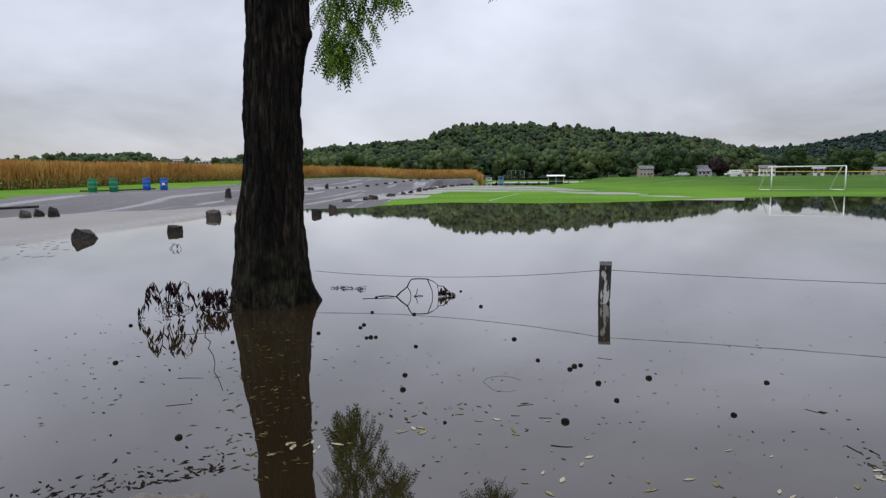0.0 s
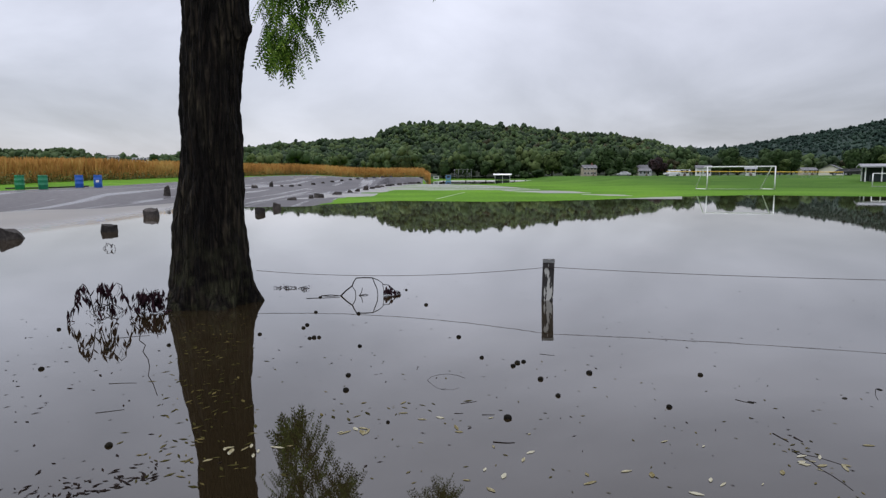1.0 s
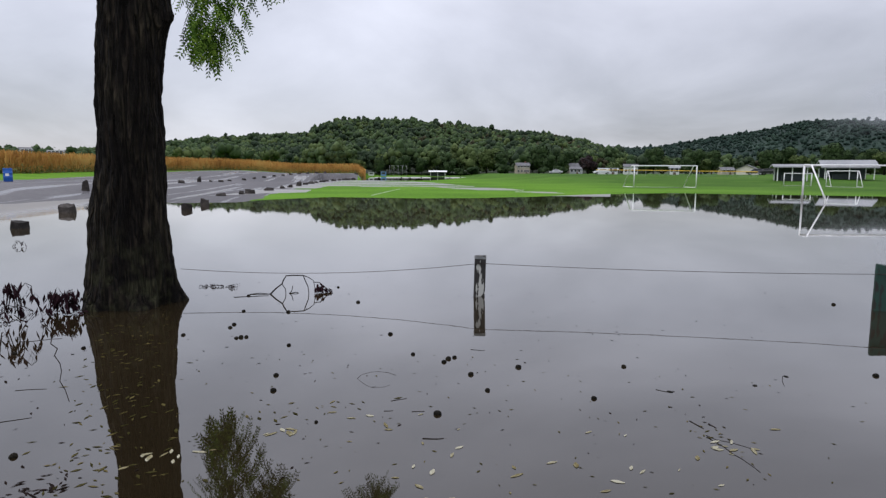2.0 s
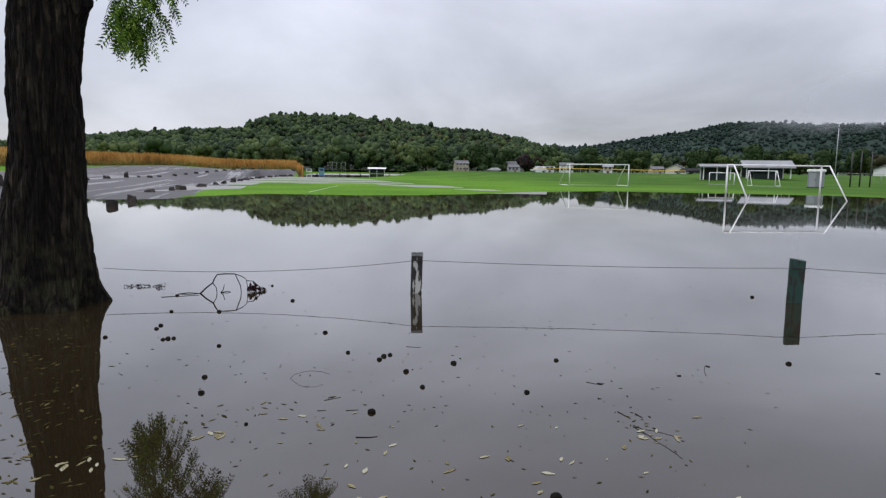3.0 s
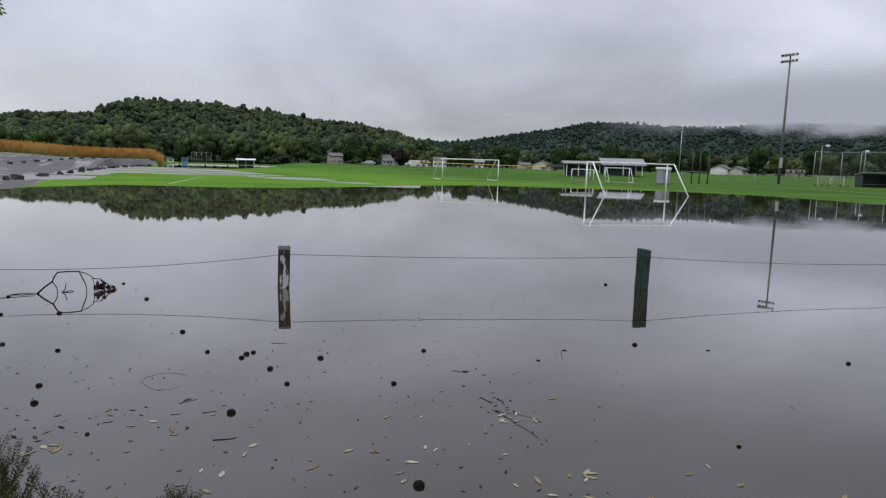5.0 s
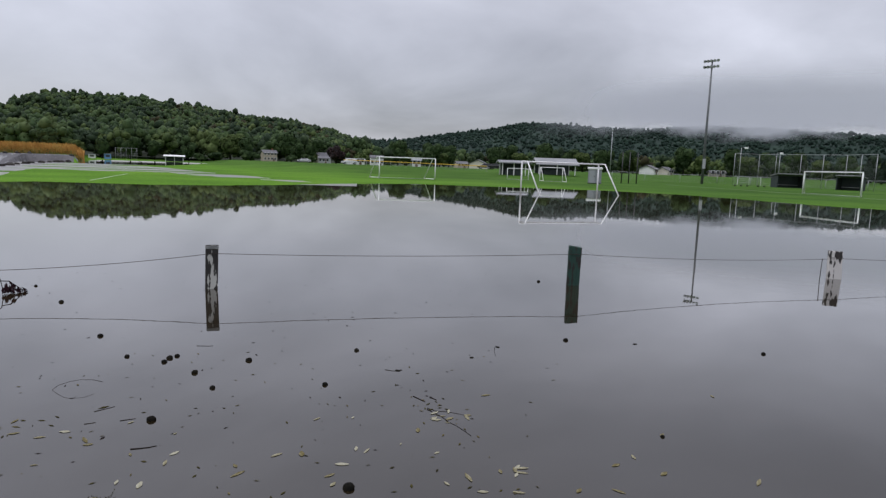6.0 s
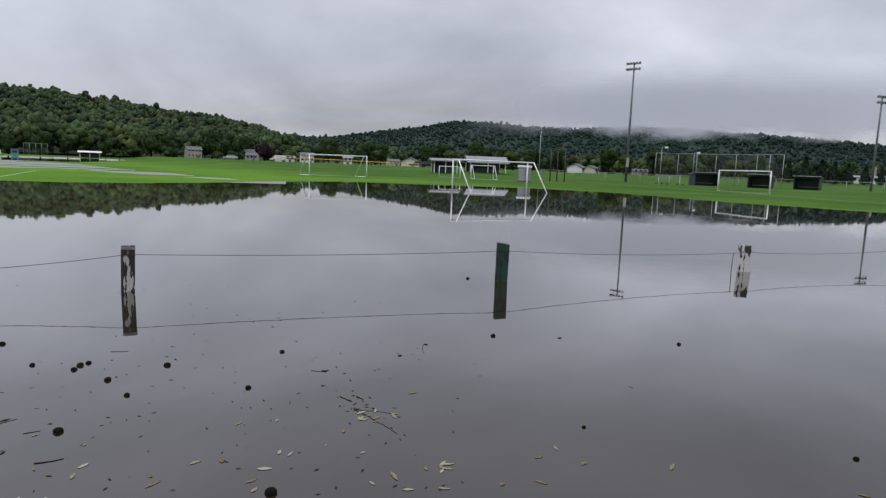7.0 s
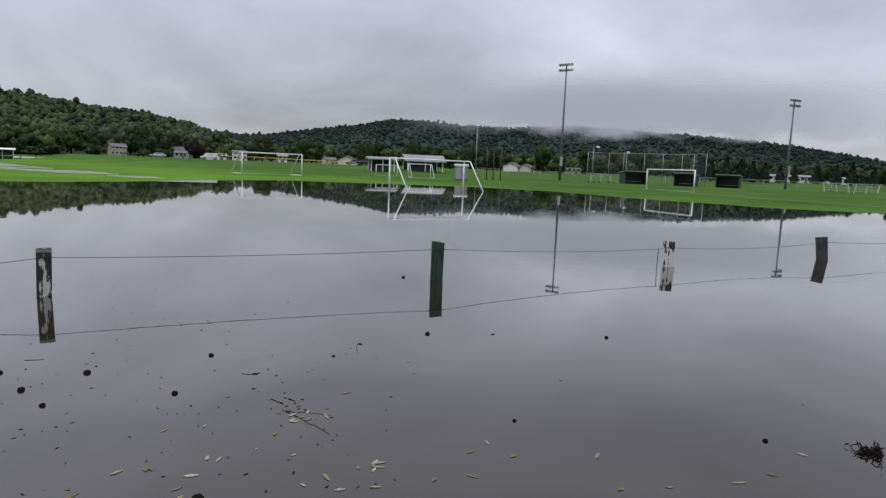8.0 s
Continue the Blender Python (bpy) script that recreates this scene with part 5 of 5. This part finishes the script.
def plant(k, az, d, s=1.0):
    x, y, _ = polar(az, d + (46 if 2 < az < 13.5 else 0))
    t = copy_thing(PROTO[k], pose(x, y, gz(x, y) - 0.05, 0, 0, az * 77 % 360))
    t.scale = (s, s, s)


for k, az, d, s in [(0, 4.2, 215, 0.9), (2, 6.2, 225, 1.0), (0, 8.0, 228, 0.9), (2, 10.6, 225, 0.75), (5, 11.6, 215, 1.0), (5, 12.6, 218, 1.1), (1, 13.9, 250, 1.5), (0, 15.2, 240, 1.0), (5, 15.6, 225, 1.1), (0, 18.6, 262, 1.4), (2, 19.6, 240, 0.8), (2, 20.6, 262, 1.1), (5, 19.0, 232, 0.8), (5, 20.6, 230, 0.9), (3, 22.9, 205, 1.05), (0, 28.4, 230, 1.1), (1, 29.2, 240, 1.0), (2, 31.4, 230, 1.0), (0, 33.0, 240, 1.0), (1, 32.2, 236, 0.8), (0, 37.0, 240, 1.0), (2, 38.3, 250, 1.1), (1, 39.6, 245, 1.0), (0, 41.5, 235, 1.2), (2, 43.5, 250, 1.0), (1, 44.9, 240, 1.1), (0, 46.4, 240, 1.0), (2, 48.3, 240, 1.0), (1, 49.2, 245, 1.0), (0, 53.3, 240, 1.2), (1, 54.6, 240, 1.1), (0, 57.0, 245, 1.2), (1, 58.4, 240, 1.1), (2, 60.0, 240, 1.0), (0, 61.8, 245, 1.1), (1, 63.4, 240, 1.0), (0, 65.0, 250, 1.0), (4, 66.4, 190, 0.85), (4, 67.3, 190, 0.8), (4, 68.4, 188, 0.95), (4, 69.5, 190, 0.85), (4, 70.4, 190, 0.8), (4, 71.3, 192, 0.75), (4, 74.9, 200, 0.7), (4, 77.2, 205, 0.85), (2, 79.4, 245, 0.7), (4, 78.6, 205, 0.7), (4, 80.1, 208, 0.75), (2, 81.5, 250, 0.75), (4, 82.6, 205, 0.8), (2, 84, 250, 0.8), (4, 72.4, 195, 0.7), (4, 73.4, 198, 0.62), (4, 76.2, 200, 0.75), (2, 71.0, 240, 0.8), (2, 75.6, 250, 0.8), (1, 2.6, 235, 0.9), (0, 0.6, 240, 1.0)]:
    plant(k, az, d, s)
for p in PROTO:
    for o in (*p.children_recursive, p):
        bpy.data.objects.remove(o)


# ---- parked cars, street lamps and small things beyond the fence ----
TYRE = material("tyre_rubber", [(0.008, 0.008, 0.008), (0.02, 0.02, 0.02)], 0.8, 4.0, 30.0, 0.0)


def car(label, az, d, turn, colour):
    x, y, _ = polar(az, d)
    paint = material("car_paint_" + label.split()[0], [tuple(c * 0.85 for c in colour), colour], 0.25, 1.0, 9.0, 0.0)
    g = thing("car", label, "car", pose(x, y, gz(x, y), 0, 0, -az + turn), "cars parked beyond the fence")
    bm = bmesh.new()
    sec = [(-2.2, 0.35), (-2.25, 0.75), (-1.3, 0.92), (-0.7, 1.42), (0.9, 1.45), (1.6, 0.98), (2.2, 0.9), (2.25, 0.4)]
    sides = [[bm.verts.new((px, s * (0.85 if pz < 1.0 else 0.68), pz)) for px, pz in sec] for s in (-1, 1)]
    for k in range(len(sec)):
        j = (k + 1) % len(sec)
        bm.faces.new((sides[0][k], sides[0][j], sides[1][j], sides[1][k]))
    bm.faces.new(sides[0][::-1])
    bm.faces.new(sides[1])
    bmesh.ops.recalc_face_normals(bm, faces=bm.faces)
    bmesh.ops.bevel(bm, geom=list(bm.edges), offset=0.04, segments=1, affect="EDGES")
    part("body", bm, paint, g)
    for s in (-1, 1):
        part("side_window", box((1.7, 0.03, 0.36), (0.1, s * 0.775, 1.18), 0.01), GLASS, g)
        for px in (-1.4, 1.4):
            wh = part("wheel", tube([(px, s * 0.9, 0.33), (px, s * 0.7, 0.33)], 0.33, 14), TYRE, g)
            part("rim", tube([(px, s * 0.915, 0.33), (px, s * 0.9, 0.33)], 0.2, 12), STEEL, wh)


car("dark parked car behind the outfield fence", 36.4, 160, 5, (0.02, 0.022, 0.026))
car("black parked pickup behind the outfield fence", 37.2, 158, -4, (0.012, 0.012, 0.014))
car("white parked car beside the long garage", 24.1, 178, 12, (0.7, 0.7, 0.7))
car("silver parked car near the two-storey house", 20.1, 212, 0, (0.5, 0.5, 0.52))


def street_lamp(az, d, top):
    x, y, _ = polar(az, d)
    g = thing("street_lamp", "grey street lamp with pale glass head", "street lamp", pose(x, y, gz(x, y), 0, 0, -az), "street lamps behind the trees")
    h = top - gz(x, y)
    part("pole", tube([(0, 0, -0.1), (0, 0, h)], [0.1, 0.06], 8), STEEL, g)
    part("arm", tube([(0, 0, h), (0.5, 0, h + 0.15), (1.0, 0, h + 0.1)], 0.05, 6), STEEL, g)
    part("head", box((0.9, 0.5, 0.5), (1.2, 0, h), 0.08), WHITE, g)


street_lamp(57.6, 190, 9.4)
street_lamp(60.2, 210, 8.8)
for i, a in enumerate((57.4, 57.85, 58.3, 59.1, 59.55)):
    x, y, _ = polar(a, 112)
    tb = thing("old_tyre", "dark old tyre set upright in the grass", "tyre", pose(x, y, gz(x, y), 0, 0, -a), "tyres in a row")
    tb.scale = (0.62, 0.62, 0.62)
    bm = bmesh.new()
    rings = [[bm.verts.new(((0.17 + 0.09 * math.cos(q)) * math.cos(p), 0.09 * math.sin(q), 0.2 + (0.17 + 0.09 * math.cos(q)) * math.sin(p))) for q in [k * math.pi / 4 for k in range(8)]] for p in [k * math.pi / 8 for k in range(16)]]
    for k in range(16):
        for q in range(8):
            bm.faces.new((rings[k][q], rings[(k + 1) % 16][q], rings[(k + 1) % 16][(q + 1) % 8], rings[k][(q + 1) % 8])).smooth = True
    part("tread", bm, TYRE, tb)


def bleacher(label, az, d, w, turn):
    x, y, _ = polar(az, d)
    g = thing("bleacher", label, "bleacher", pose(x, y, gz(x, y), 0, 0, -az + turn), "bleachers of the ball field")
    for k in range(4):
        part("seat", box((w, 0.28, 0.05), (0, 0.6 * k, 0.45 + 0.36 * k), 0.01), STEEL, g)
    for s in (-1, 0, 1):
        part("frame", tube([(s * w * 0.45, 0, 0), (s * w * 0.45, 1.9, 1.5), (s * w * 0.45, 1.9, 0)], 0.035, 6), WHITE, g)


bleacher("white metal bleacher by the ball field", 76.4, 125, 4.0, 10)
bleacher("white metal bleacher by the ball field", 78.2, 124, 3.6, -8)
bleacher("grey metal bleacher behind the backstop", 58.4, 132, 4.4, 0)


def kiosk(label, az, d, w, h, colour):
    x, y, _ = polar(az, d)
    g = thing("kiosk", label, "kiosk", pose(x, y, gz(x, y), 0, 0, -az))
    part("cabin", box((w, 1.5, h), (0, 0, h / 2), 0.03), siding("kiosk_" + label.split()[0], colour), g)
    part("roof", box((w + 0.3, 1.8, 0.14), (0, 0, h + 0.07), 0.03), TIN, g)
    part("shutter", box((w * 0.6, 0.05, h * 0.4), (0, -0.775, h * 0.6), 0.01), DARK_STEEL, g)


kiosk("blue equipment kiosk beside the batting cage", 4.6, 250, 2.1, 1.8, (0.12, 0.25, 0.45))
kiosk("white equipment kiosk beside the batting cage", 3.5, 248, 2.2, 1.3, (0.7, 0.7, 0.7))


def kerb(a, b, label):
    """A low dark timber laid along the edge of the lot."""
    (x0, y0, _), (x1, y1, _) = polar(*a), polar(*b)
    n = 6
    pts = [(x0 + (x1 - x0) * k / n, y0 + (y1 - y0) * k / n) for k in range(n + 1)]
    bm = tube([(x, y, gz(x, y) + 0.05) for x, y in pts], 0.075, 6)
    tagged(part("timber_kerb", bm, ROCK), label, "kerb", "timbers edging the lot")


kerb((-30.6, 59.5), (-28.2, 60.2), "low dark timber laid beside the barrels")
kerb((-28.0, 60.4), (-25.2, 65.5), "low dark timber laid beside the barrels")
kerb((-39.0, 36.6), (-33.4, 38.6), "low dark timber at the edge of the lot")


# ---- walnuts, leaves and twigs on the water ----
def nut_mesh(seed):
    bm = bmesh.new()
    bmesh.ops.create_icosphere(bm, subdivisions=2, radius=0.0225)
    for v in bm.verts:
        v.co *= 1 + 0.10 * noise.noise(v.co * 60 + Vector((seed * 9.0, 0, 0)))
        v.co.z *= 0.8
    for f in bm.faces:
        f.smooth = True
    me = bpy.data.meshes.new("walnut")
    bm.to_mesh(me)
    bm.free()
    me.materials.append(NUT)
    return me


NUTS = [nut_mesh(k) for k in range(4)]
NUT_AT = [(-0.32, 4.22), (-0.31, 3.87), (-0.28, 5.08), (-0.38, 6.48), (-0.88, 6.60), (-0.91, 5.84), (-0.89, 5.97), (-0.79, 5.41), (-0.75, 5.43), (-0.70, 5.43), (-1.31, 5.61), (0.67, 5.33), (0.80, 4.61), (1.08, 4.43), (1.14, 4.46), (1.03, 4.35), (1.18, 4.0), (1.22, 3.62), (1.6, 4.11), (2.46, 3.99), (0.79, 3.24), (-1.63, 3.01), (0.19, 7.95), (0.42, 6.9), (-2.59, 5.17), (-3.45, 6.0), (-2.87, 4.6), (-2.08, 5.27), (0.01, 3.23), (1.92, 3.34), (-0.94, 7.52), (4.31, 3.45), (5.62, 2.33), (6.1, 5.88), (4.31, 0.45), (3.35, 1.61), (1.48, 1.95)]
for i, (x, y) in enumerate(NUT_AT):
    s = [1.0, 1.08, 0.9, 1.15, 0.95][i % 5] * {20: 1.25, 36: 1.25, 28: 0.5, 34: 0.8, 35: 0.6}.get(i, 1.0)
    o = part("walnut", NUTS[i % 4], None, None, "", pose(x, y, 0.002, i * 13 % 30, i * 7 % 30, i * 77 % 360))
    o.scale = (s, s, s)
    tagged(o, "black fallen walnut in its husk floating on water", "walnut", "walnuts floating on the water")
SMALL_AT = [(4.81, 3.07), (3.22, 3.40), (3.60, 3.55), (2.52, 3.38)]
for i, (x, y) in enumerate(SMALL_AT):
    o = part("walnut", NUTS[i], None, None, "", pose(x, y, 0.0, 0, 0, i * 40))
    o.scale = (1.1, 0.8, 0.35)
    tagged(o, "small dark husk fragment floating on water", "walnut", "walnuts floating on the water")


def leaf_mesh(seed, ln, wd, mat):
    rg = np.random.default_rng(seed)
    bm = bmesh.new()
    k = 7
    mid = [bm.verts.new((ln * (i / (k - 1) - 0.5), 0.15 * wd * math.sin(i * 0.9 + seed), 0.0)) for i in range(k)]
    for s in (-1, 1):
        edge = [bm.verts.new((ln * (i / (k - 1) - 0.5) * 0.97, s * wd * math.sin(math.pi * min(0.97, max(0.06, i / (k - 1)))) ** 0.8 * rg.uniform(0.85, 1.1), 0.0012 * rg.uniform(0.2, 1.2))) for i in range(k)]
        for i in range(k - 1):
            bm.faces.new((mid[i], mid[i + 1], edge[i + 1], edge[i]) if s > 0 else (edge[i], edge[i + 1], mid[i + 1], mid[i]))
    me = bpy.data.meshes.new("fallen_leaf")
    bm.to_mesh(me)
    bm.free()
    me.materials.append(mat)
    return me


LEAVES = [leaf_mesh(k, ln, wd, PALELEAF) for k, (ln, wd) in enumerate([(0.10, 0.016), (0.085, 0.02), (0.12, 0.015), (0.075, 0.014), (0.11, 0.022)])]
lr = np.random.default_rng(21)
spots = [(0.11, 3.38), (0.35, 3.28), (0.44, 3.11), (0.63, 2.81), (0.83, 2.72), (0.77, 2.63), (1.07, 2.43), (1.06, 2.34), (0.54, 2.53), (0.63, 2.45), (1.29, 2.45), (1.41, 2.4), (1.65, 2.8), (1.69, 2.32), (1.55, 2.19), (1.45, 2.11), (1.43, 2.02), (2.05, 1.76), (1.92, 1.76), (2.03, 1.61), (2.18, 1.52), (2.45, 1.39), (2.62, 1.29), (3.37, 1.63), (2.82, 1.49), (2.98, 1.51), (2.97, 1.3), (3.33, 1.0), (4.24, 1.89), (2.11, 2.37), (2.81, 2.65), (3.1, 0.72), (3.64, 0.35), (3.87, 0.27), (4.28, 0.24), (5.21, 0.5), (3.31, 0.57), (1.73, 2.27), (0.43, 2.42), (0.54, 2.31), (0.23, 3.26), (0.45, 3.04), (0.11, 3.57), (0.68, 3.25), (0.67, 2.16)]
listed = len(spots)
# two loose patches of overlapping leaflets, and stray ones
for cx, cy, sx, n in ((2.32, 1.69, 0.05, 6), (-0.80, 2.85, 0.11, 11), (-0.16, 3.10, 0.09, 8), (2.36, 2.48, 0.10, 9)):
    spots += [(cx + lr.normal(0, sx), cy + lr.normal(0, sx * 0.5)) for _ in range(n)]
while len(spots) < listed + 44:
    spots.append(polar(lr.uniform(-4, 50), lr.uniform(2.7, 4.0))[:2])
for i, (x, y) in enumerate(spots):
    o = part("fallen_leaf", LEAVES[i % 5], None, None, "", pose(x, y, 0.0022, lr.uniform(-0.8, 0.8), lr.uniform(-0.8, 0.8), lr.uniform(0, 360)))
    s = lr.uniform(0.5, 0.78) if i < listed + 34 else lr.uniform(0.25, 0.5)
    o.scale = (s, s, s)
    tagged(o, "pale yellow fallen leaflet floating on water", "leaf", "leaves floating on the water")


def drift(name, label, n, place, size, mat, seed):
    rg = np.random.default_rng(seed)
    V = []
    for _ in range(n):
        x, y = place(rg)
        a, s = rg.uniform(0, 6.28), size * rg.uniform(0.4, 1.3)
        c, t = math.cos(a) * s, math.sin(a) * s
        w = rg.uniform(0.18, 0.4)
        z = 0.0012 + rg.uniform(0, 0.001)
        V += [(x - c, y - t, z), (x + t * w, y - c * w, z + 0.0008), (x + c, y + t, z), (x - t * w, y + c * w, z + 0.0004)]
    tagged(part(name, mesh_from(name, V, np.arange(len(V)).reshape(-1, 4)), mat), label, "debris", kind="stuff")


def under_tree(rg):
    f = rg.random() ** 0.8
    y = 6.6 - 4.2 * f
    return -2.1 + 1.15 * f + rg.normal(0, 0.16 + 0.12 * (1 - f)), y


drift("sodden_leaves", "brown and yellow leaflets adrift by the tree", 240, under_tree, 0.030, SUNKLEAF, 4)
drift("leaf_specks", "tiny leaf fragments and seeds adrift on water", 260, lambda g: polar(g.uniform(-34, 40), g.uniform(3.2, 9.5))[:2], 0.018, TWIG, 8)
drift("leaf_specks_pale", "tiny pale leaf fragments adrift on water", 160, lambda g: polar(g.uniform(-12, 46), g.uniform(2.8, 5.5))[:2], 0.016, SUNKLEAF, 9)
drift("raft_of_leaves", "yellow leaflets caught round floating twigs", 18, lambda g: (2.36 + g.normal(0, 0.10), 2.6 + g.normal(0, 0.15)), 0.022, SUNKLEAF, 31)
drift("patch_of_leaves", "yellow-brown leaflets gathered in a loose patch", 22, lambda g: (-0.05 + g.normal(0, 0.22), 3.48 + g.normal(0, 0.11)), 0.03, SUNKLEAF, 32)
drift("bank_flotsam", "dark leaf scraps drifting past the drowned weeds", 70, lambda g: polar(g.uniform(-38, -22), g.uniform(4.2, 7.5))[:2], 0.024, TWIG, 15)
drift("far_flotsam", "small dark flotsam drifting near the boulders", 46, lambda g: polar(g.uniform(-37, -31.5), g.uniform(15.5, 20))[:2], 0.10, TWIG, 14)
drift("edge_litter", "dark leaf litter along the gravel edge", 240, lambda g: polar(g.uniform(-38, -20), 3.45 + g.exponential(0.13))[:2], 0.022, TWIG, 10)


def twig(points, r=0.006, label="dead wet twig lying on the water"):
    return tagged(part("twig", tube(points, [r * (1 - 0.5 * i / len(points)) for i in range(len(points))], 5), TWIG), label, "twig", "twigs on the water")


def wiggle(a, b, n, amp, seed, z=0.0005, arch=0.0):
    rg = np.random.default_rng(seed)
    return [(a[0] + (b[0] - a[0]) * f + rg.normal(0, amp), a[1] + (b[1] - a[1]) * f + rg.normal(0, amp), z + arch * math.sin(math.pi * f)) for f in [i / (n - 1) for i in range(n)]]


twig(wiggle((-2.55, 5.75), (-1.67, 3.88), 9, 0.03, 1), 0.0045)
twig(wiggle((-2.75, 5.6), (-2.4, 5.65), 4, 0.01, 2), 0.0035)
twig(wiggle((-2.15, 4.18), (-1.92, 4.17), 4, 0.006, 3), 0.003)
twig(wiggle((-1.95, 3.55), (-1.78, 3.6), 3, 0.005, 4), 0.003)
twig(wiggle((2.33, 2.63), (2.35, 2.15), 7, 0.006, 5), 0.0028)
twig(wiggle((2.33, 2.63), (2.50, 2.40), 5, 0.006, 6), 0.0022)
twig(wiggle((2.36, 2.86), (2.38, 2.74), 3, 0.004, 7), 0.004)
twig(wiggle((2.45, 2.80), (2.47, 2.73), 3, 0.004, 17), 0.004)
twig(wiggle((0.52, 3.53), (0.63, 3.55), 4, 0.006, 8), 0.003)
twig(wiggle((0.45, 3.35), (0.50, 3.34), 3, 0.003, 18), 0.003)
twig(wiggle((0.64, 2.87), (0.76, 2.86), 4, 0.006, 19), 0.0045)
twig(wiggle((0.63, 3.30), (0.71, 3.30), 3, 0.004, 20), 0.003)
twig(wiggle((1.34, 4.69), (1.44, 4.62), 4, 0.008, 22), 0.003)
twig(wiggle((2.44, 3.44), (2.52, 3.37), 3, 0.005, 23), 0.003)
twig(wiggle((3.57, 3.56), (3.43, 3.35), 3, 0.008, 24), 0.0025)
twig(wiggle((-1.1, 7.45), (-0.68, 7.5), 5, 0.01, 9), 0.006)
twig([(0.45 + 0.14 * math.cos(a) * (1 + 0.15 * math.sin(3 * a)), 4.0 + 0.19 * math.sin(a), 0.0) for a in [0.4 + 0.5 * i for i in range(11)]], 0.0018)


def brush(label, centre, stems, seed, spread, high, leaves, leaf_size):
    """A drowned weed or branch: bent stems with limp dark leaves."""
    rg = np.random.default_rng(seed)
    g = thing("drowned_branch", label, "branch", pose(*centre, 0), "drowned branches in the water")
    V = []
    for k in range(stems):
        a = rg.uniform(0, 6.28)
        r = spread * rg.uniform(0.5, 1.0)
        h = high * rg.uniform(0.6, 1.0)
        x0, y0 = rg.normal(0, spread * 0.25), rg.normal(0, spread * 0.2)
        pts = []
        for i in range(8):
            f = i / 7
            pts.append((x0 + math.cos(a) * r * f + rg.normal(0, 0.012), y0 + math.sin(a) * r * 0.5 * f + rg.normal(0, 0.012), -0.03 + h * math.sin(math.pi * (0.06 + 0.88 * f) ** 0.8)))
        part("stem", tube(pts, [0.0055 - 0.0005 * i for i in range(8)], 5), TWIG, g)
        for _ in range(leaves):
            i = rg.integers(2, 8)
            p = np.array(pts[i]) + rg.normal(0, 0.02, 3)
            if p[2] < 0.02:
                p[2] = 0.03
            ln, b = leaf_size * rg.uniform(0.6, 1.3), rg.uniform(0, 6.28)
            w = ln * 0.14
            dx, dy, dz = rg.normal(0, 0.35), rg.normal(0, 0.35), -1.0
            t = p + np.array([dx, dy, dz]) * ln
            t[2] = max(t[2], 0.004)
            m = (p + t) / 2
            s = np.array([math.cos(b), math.sin(b), 0.1]) * w
            V += [p, m + s, t, m - s]
    if V:
        part("limp_leaves", mesh_from("limp_leaves", V, np.arange(len(V)).reshape(-1, 4)), DEADLEAF, g)
    return g


brush("drowned weed with limp dark purple leaves", (-3.16, 6.3), 6, 1, 0.27, 0.52, 24, 0.10)
brush("drowned weed tangled against the trunk base", (-2.80, 6.78), 8, 2, 0.20, 0.31, 24, 0.10)
brush("thin dead branch beside the trunk", (-3.35, 6.9), 4, 3, 0.34, 0.14, 4, 0.08)
brush("thin dead sprig beside the trunk base", (-1.42, 8.2), 5, 21, 0.34, 0.07, 12, 0.06)
brush("small drowned shoots by the boulders", (-6.3, 13.7), 3, 6, 0.30, 0.2, 2, 0.08)
brush("dark clump of dead twigs at the near bank", (4.62, -0.02), 14, 7, 0.20, 0.06, 3, 0.05)


def arch_branch():
    g = thing("arched_branch", "arched dead branch standing out of the water", "branch", pose(-0.32, 7.6, 0), "drowned branches in the water")
    part("stem", tube([(-0.37, 0, -0.01), (-0.36, 0, 0.0), (-0.29, 0, 0.07), (-0.21, 0, 0.13), (-0.19, 0, 0.18), (-0.155, 0, 0.235), (-0.06, 0, 0.24), (0.06, 0, 0.235), (0.085, 0, 0.17), (0.12, 0.01, 0.08), (0.13, 0.01, -0.02)], [0.011, 0.011, 0.010, 0.009, 0.009, 0.008, 0.008, 0.008, 0.007, 0.006, 0.005], 6), TWIG, g)
    for pts in ([(0.06, 0, 0.235), (0.13, 0.01, 0.205), (0.19, 0.02, 0.16), (0.205, 0.02, 0.07), (0.20, 0.02, -0.02)], [(-0.21, 0, 0.13), (-0.17, 0.02, 0.06), (-0.165, 0.03, -0.02)], [(-0.12, 0, 0.0), (-0.09, 0.02, 0.03), (-0.075, 0.02, 0.10)], [(-0.12, 0.0, 0.0), (-0.04, 0.02, 0.012), (0.0, 0.02, 0.0)], [(-0.62, 0.02, 0.0), (-0.5, 0.03, 0.01), (-0.36, 0.0, 0.0)], [(0.19, 0.02, 0.14), (0.27, 0.03, 0.13), (0.36, 0.03, 0.05)]):
        part("side_twig", tube(pts, [0.006 - 0.0007 * k for k in range(len(pts))], 5), TWIG, g)
    rg = np.random.default_rng(12)
    V = []
    for _ in range(70):
        x = rg.uniform(0.2, 0.42)
        p = np.array([x, rg.normal(0, 0.04), rg.uniform(0.015, max(0.04, 0.15 - 0.85 * abs(x - 0.27)))])
        t = p + np.array([rg.normal(0.02, 0.02), rg.normal(0, 0.02), -0.09 * rg.uniform(0.6, 1.2)])
        t[2] = max(t[2], 0.003)
        m = (p + t) / 2
        b = rg.uniform(0, 6.28)
        s = np.array([math.cos(b), math.sin(b), 0]) * 0.014
        V += [p, m + s, t, m - s]
    part("limp_leaves", mesh_from("limp_leaves", V, np.arange(len(V)).reshape(-1, 4)), DEADLEAF, g)


arch_branch()
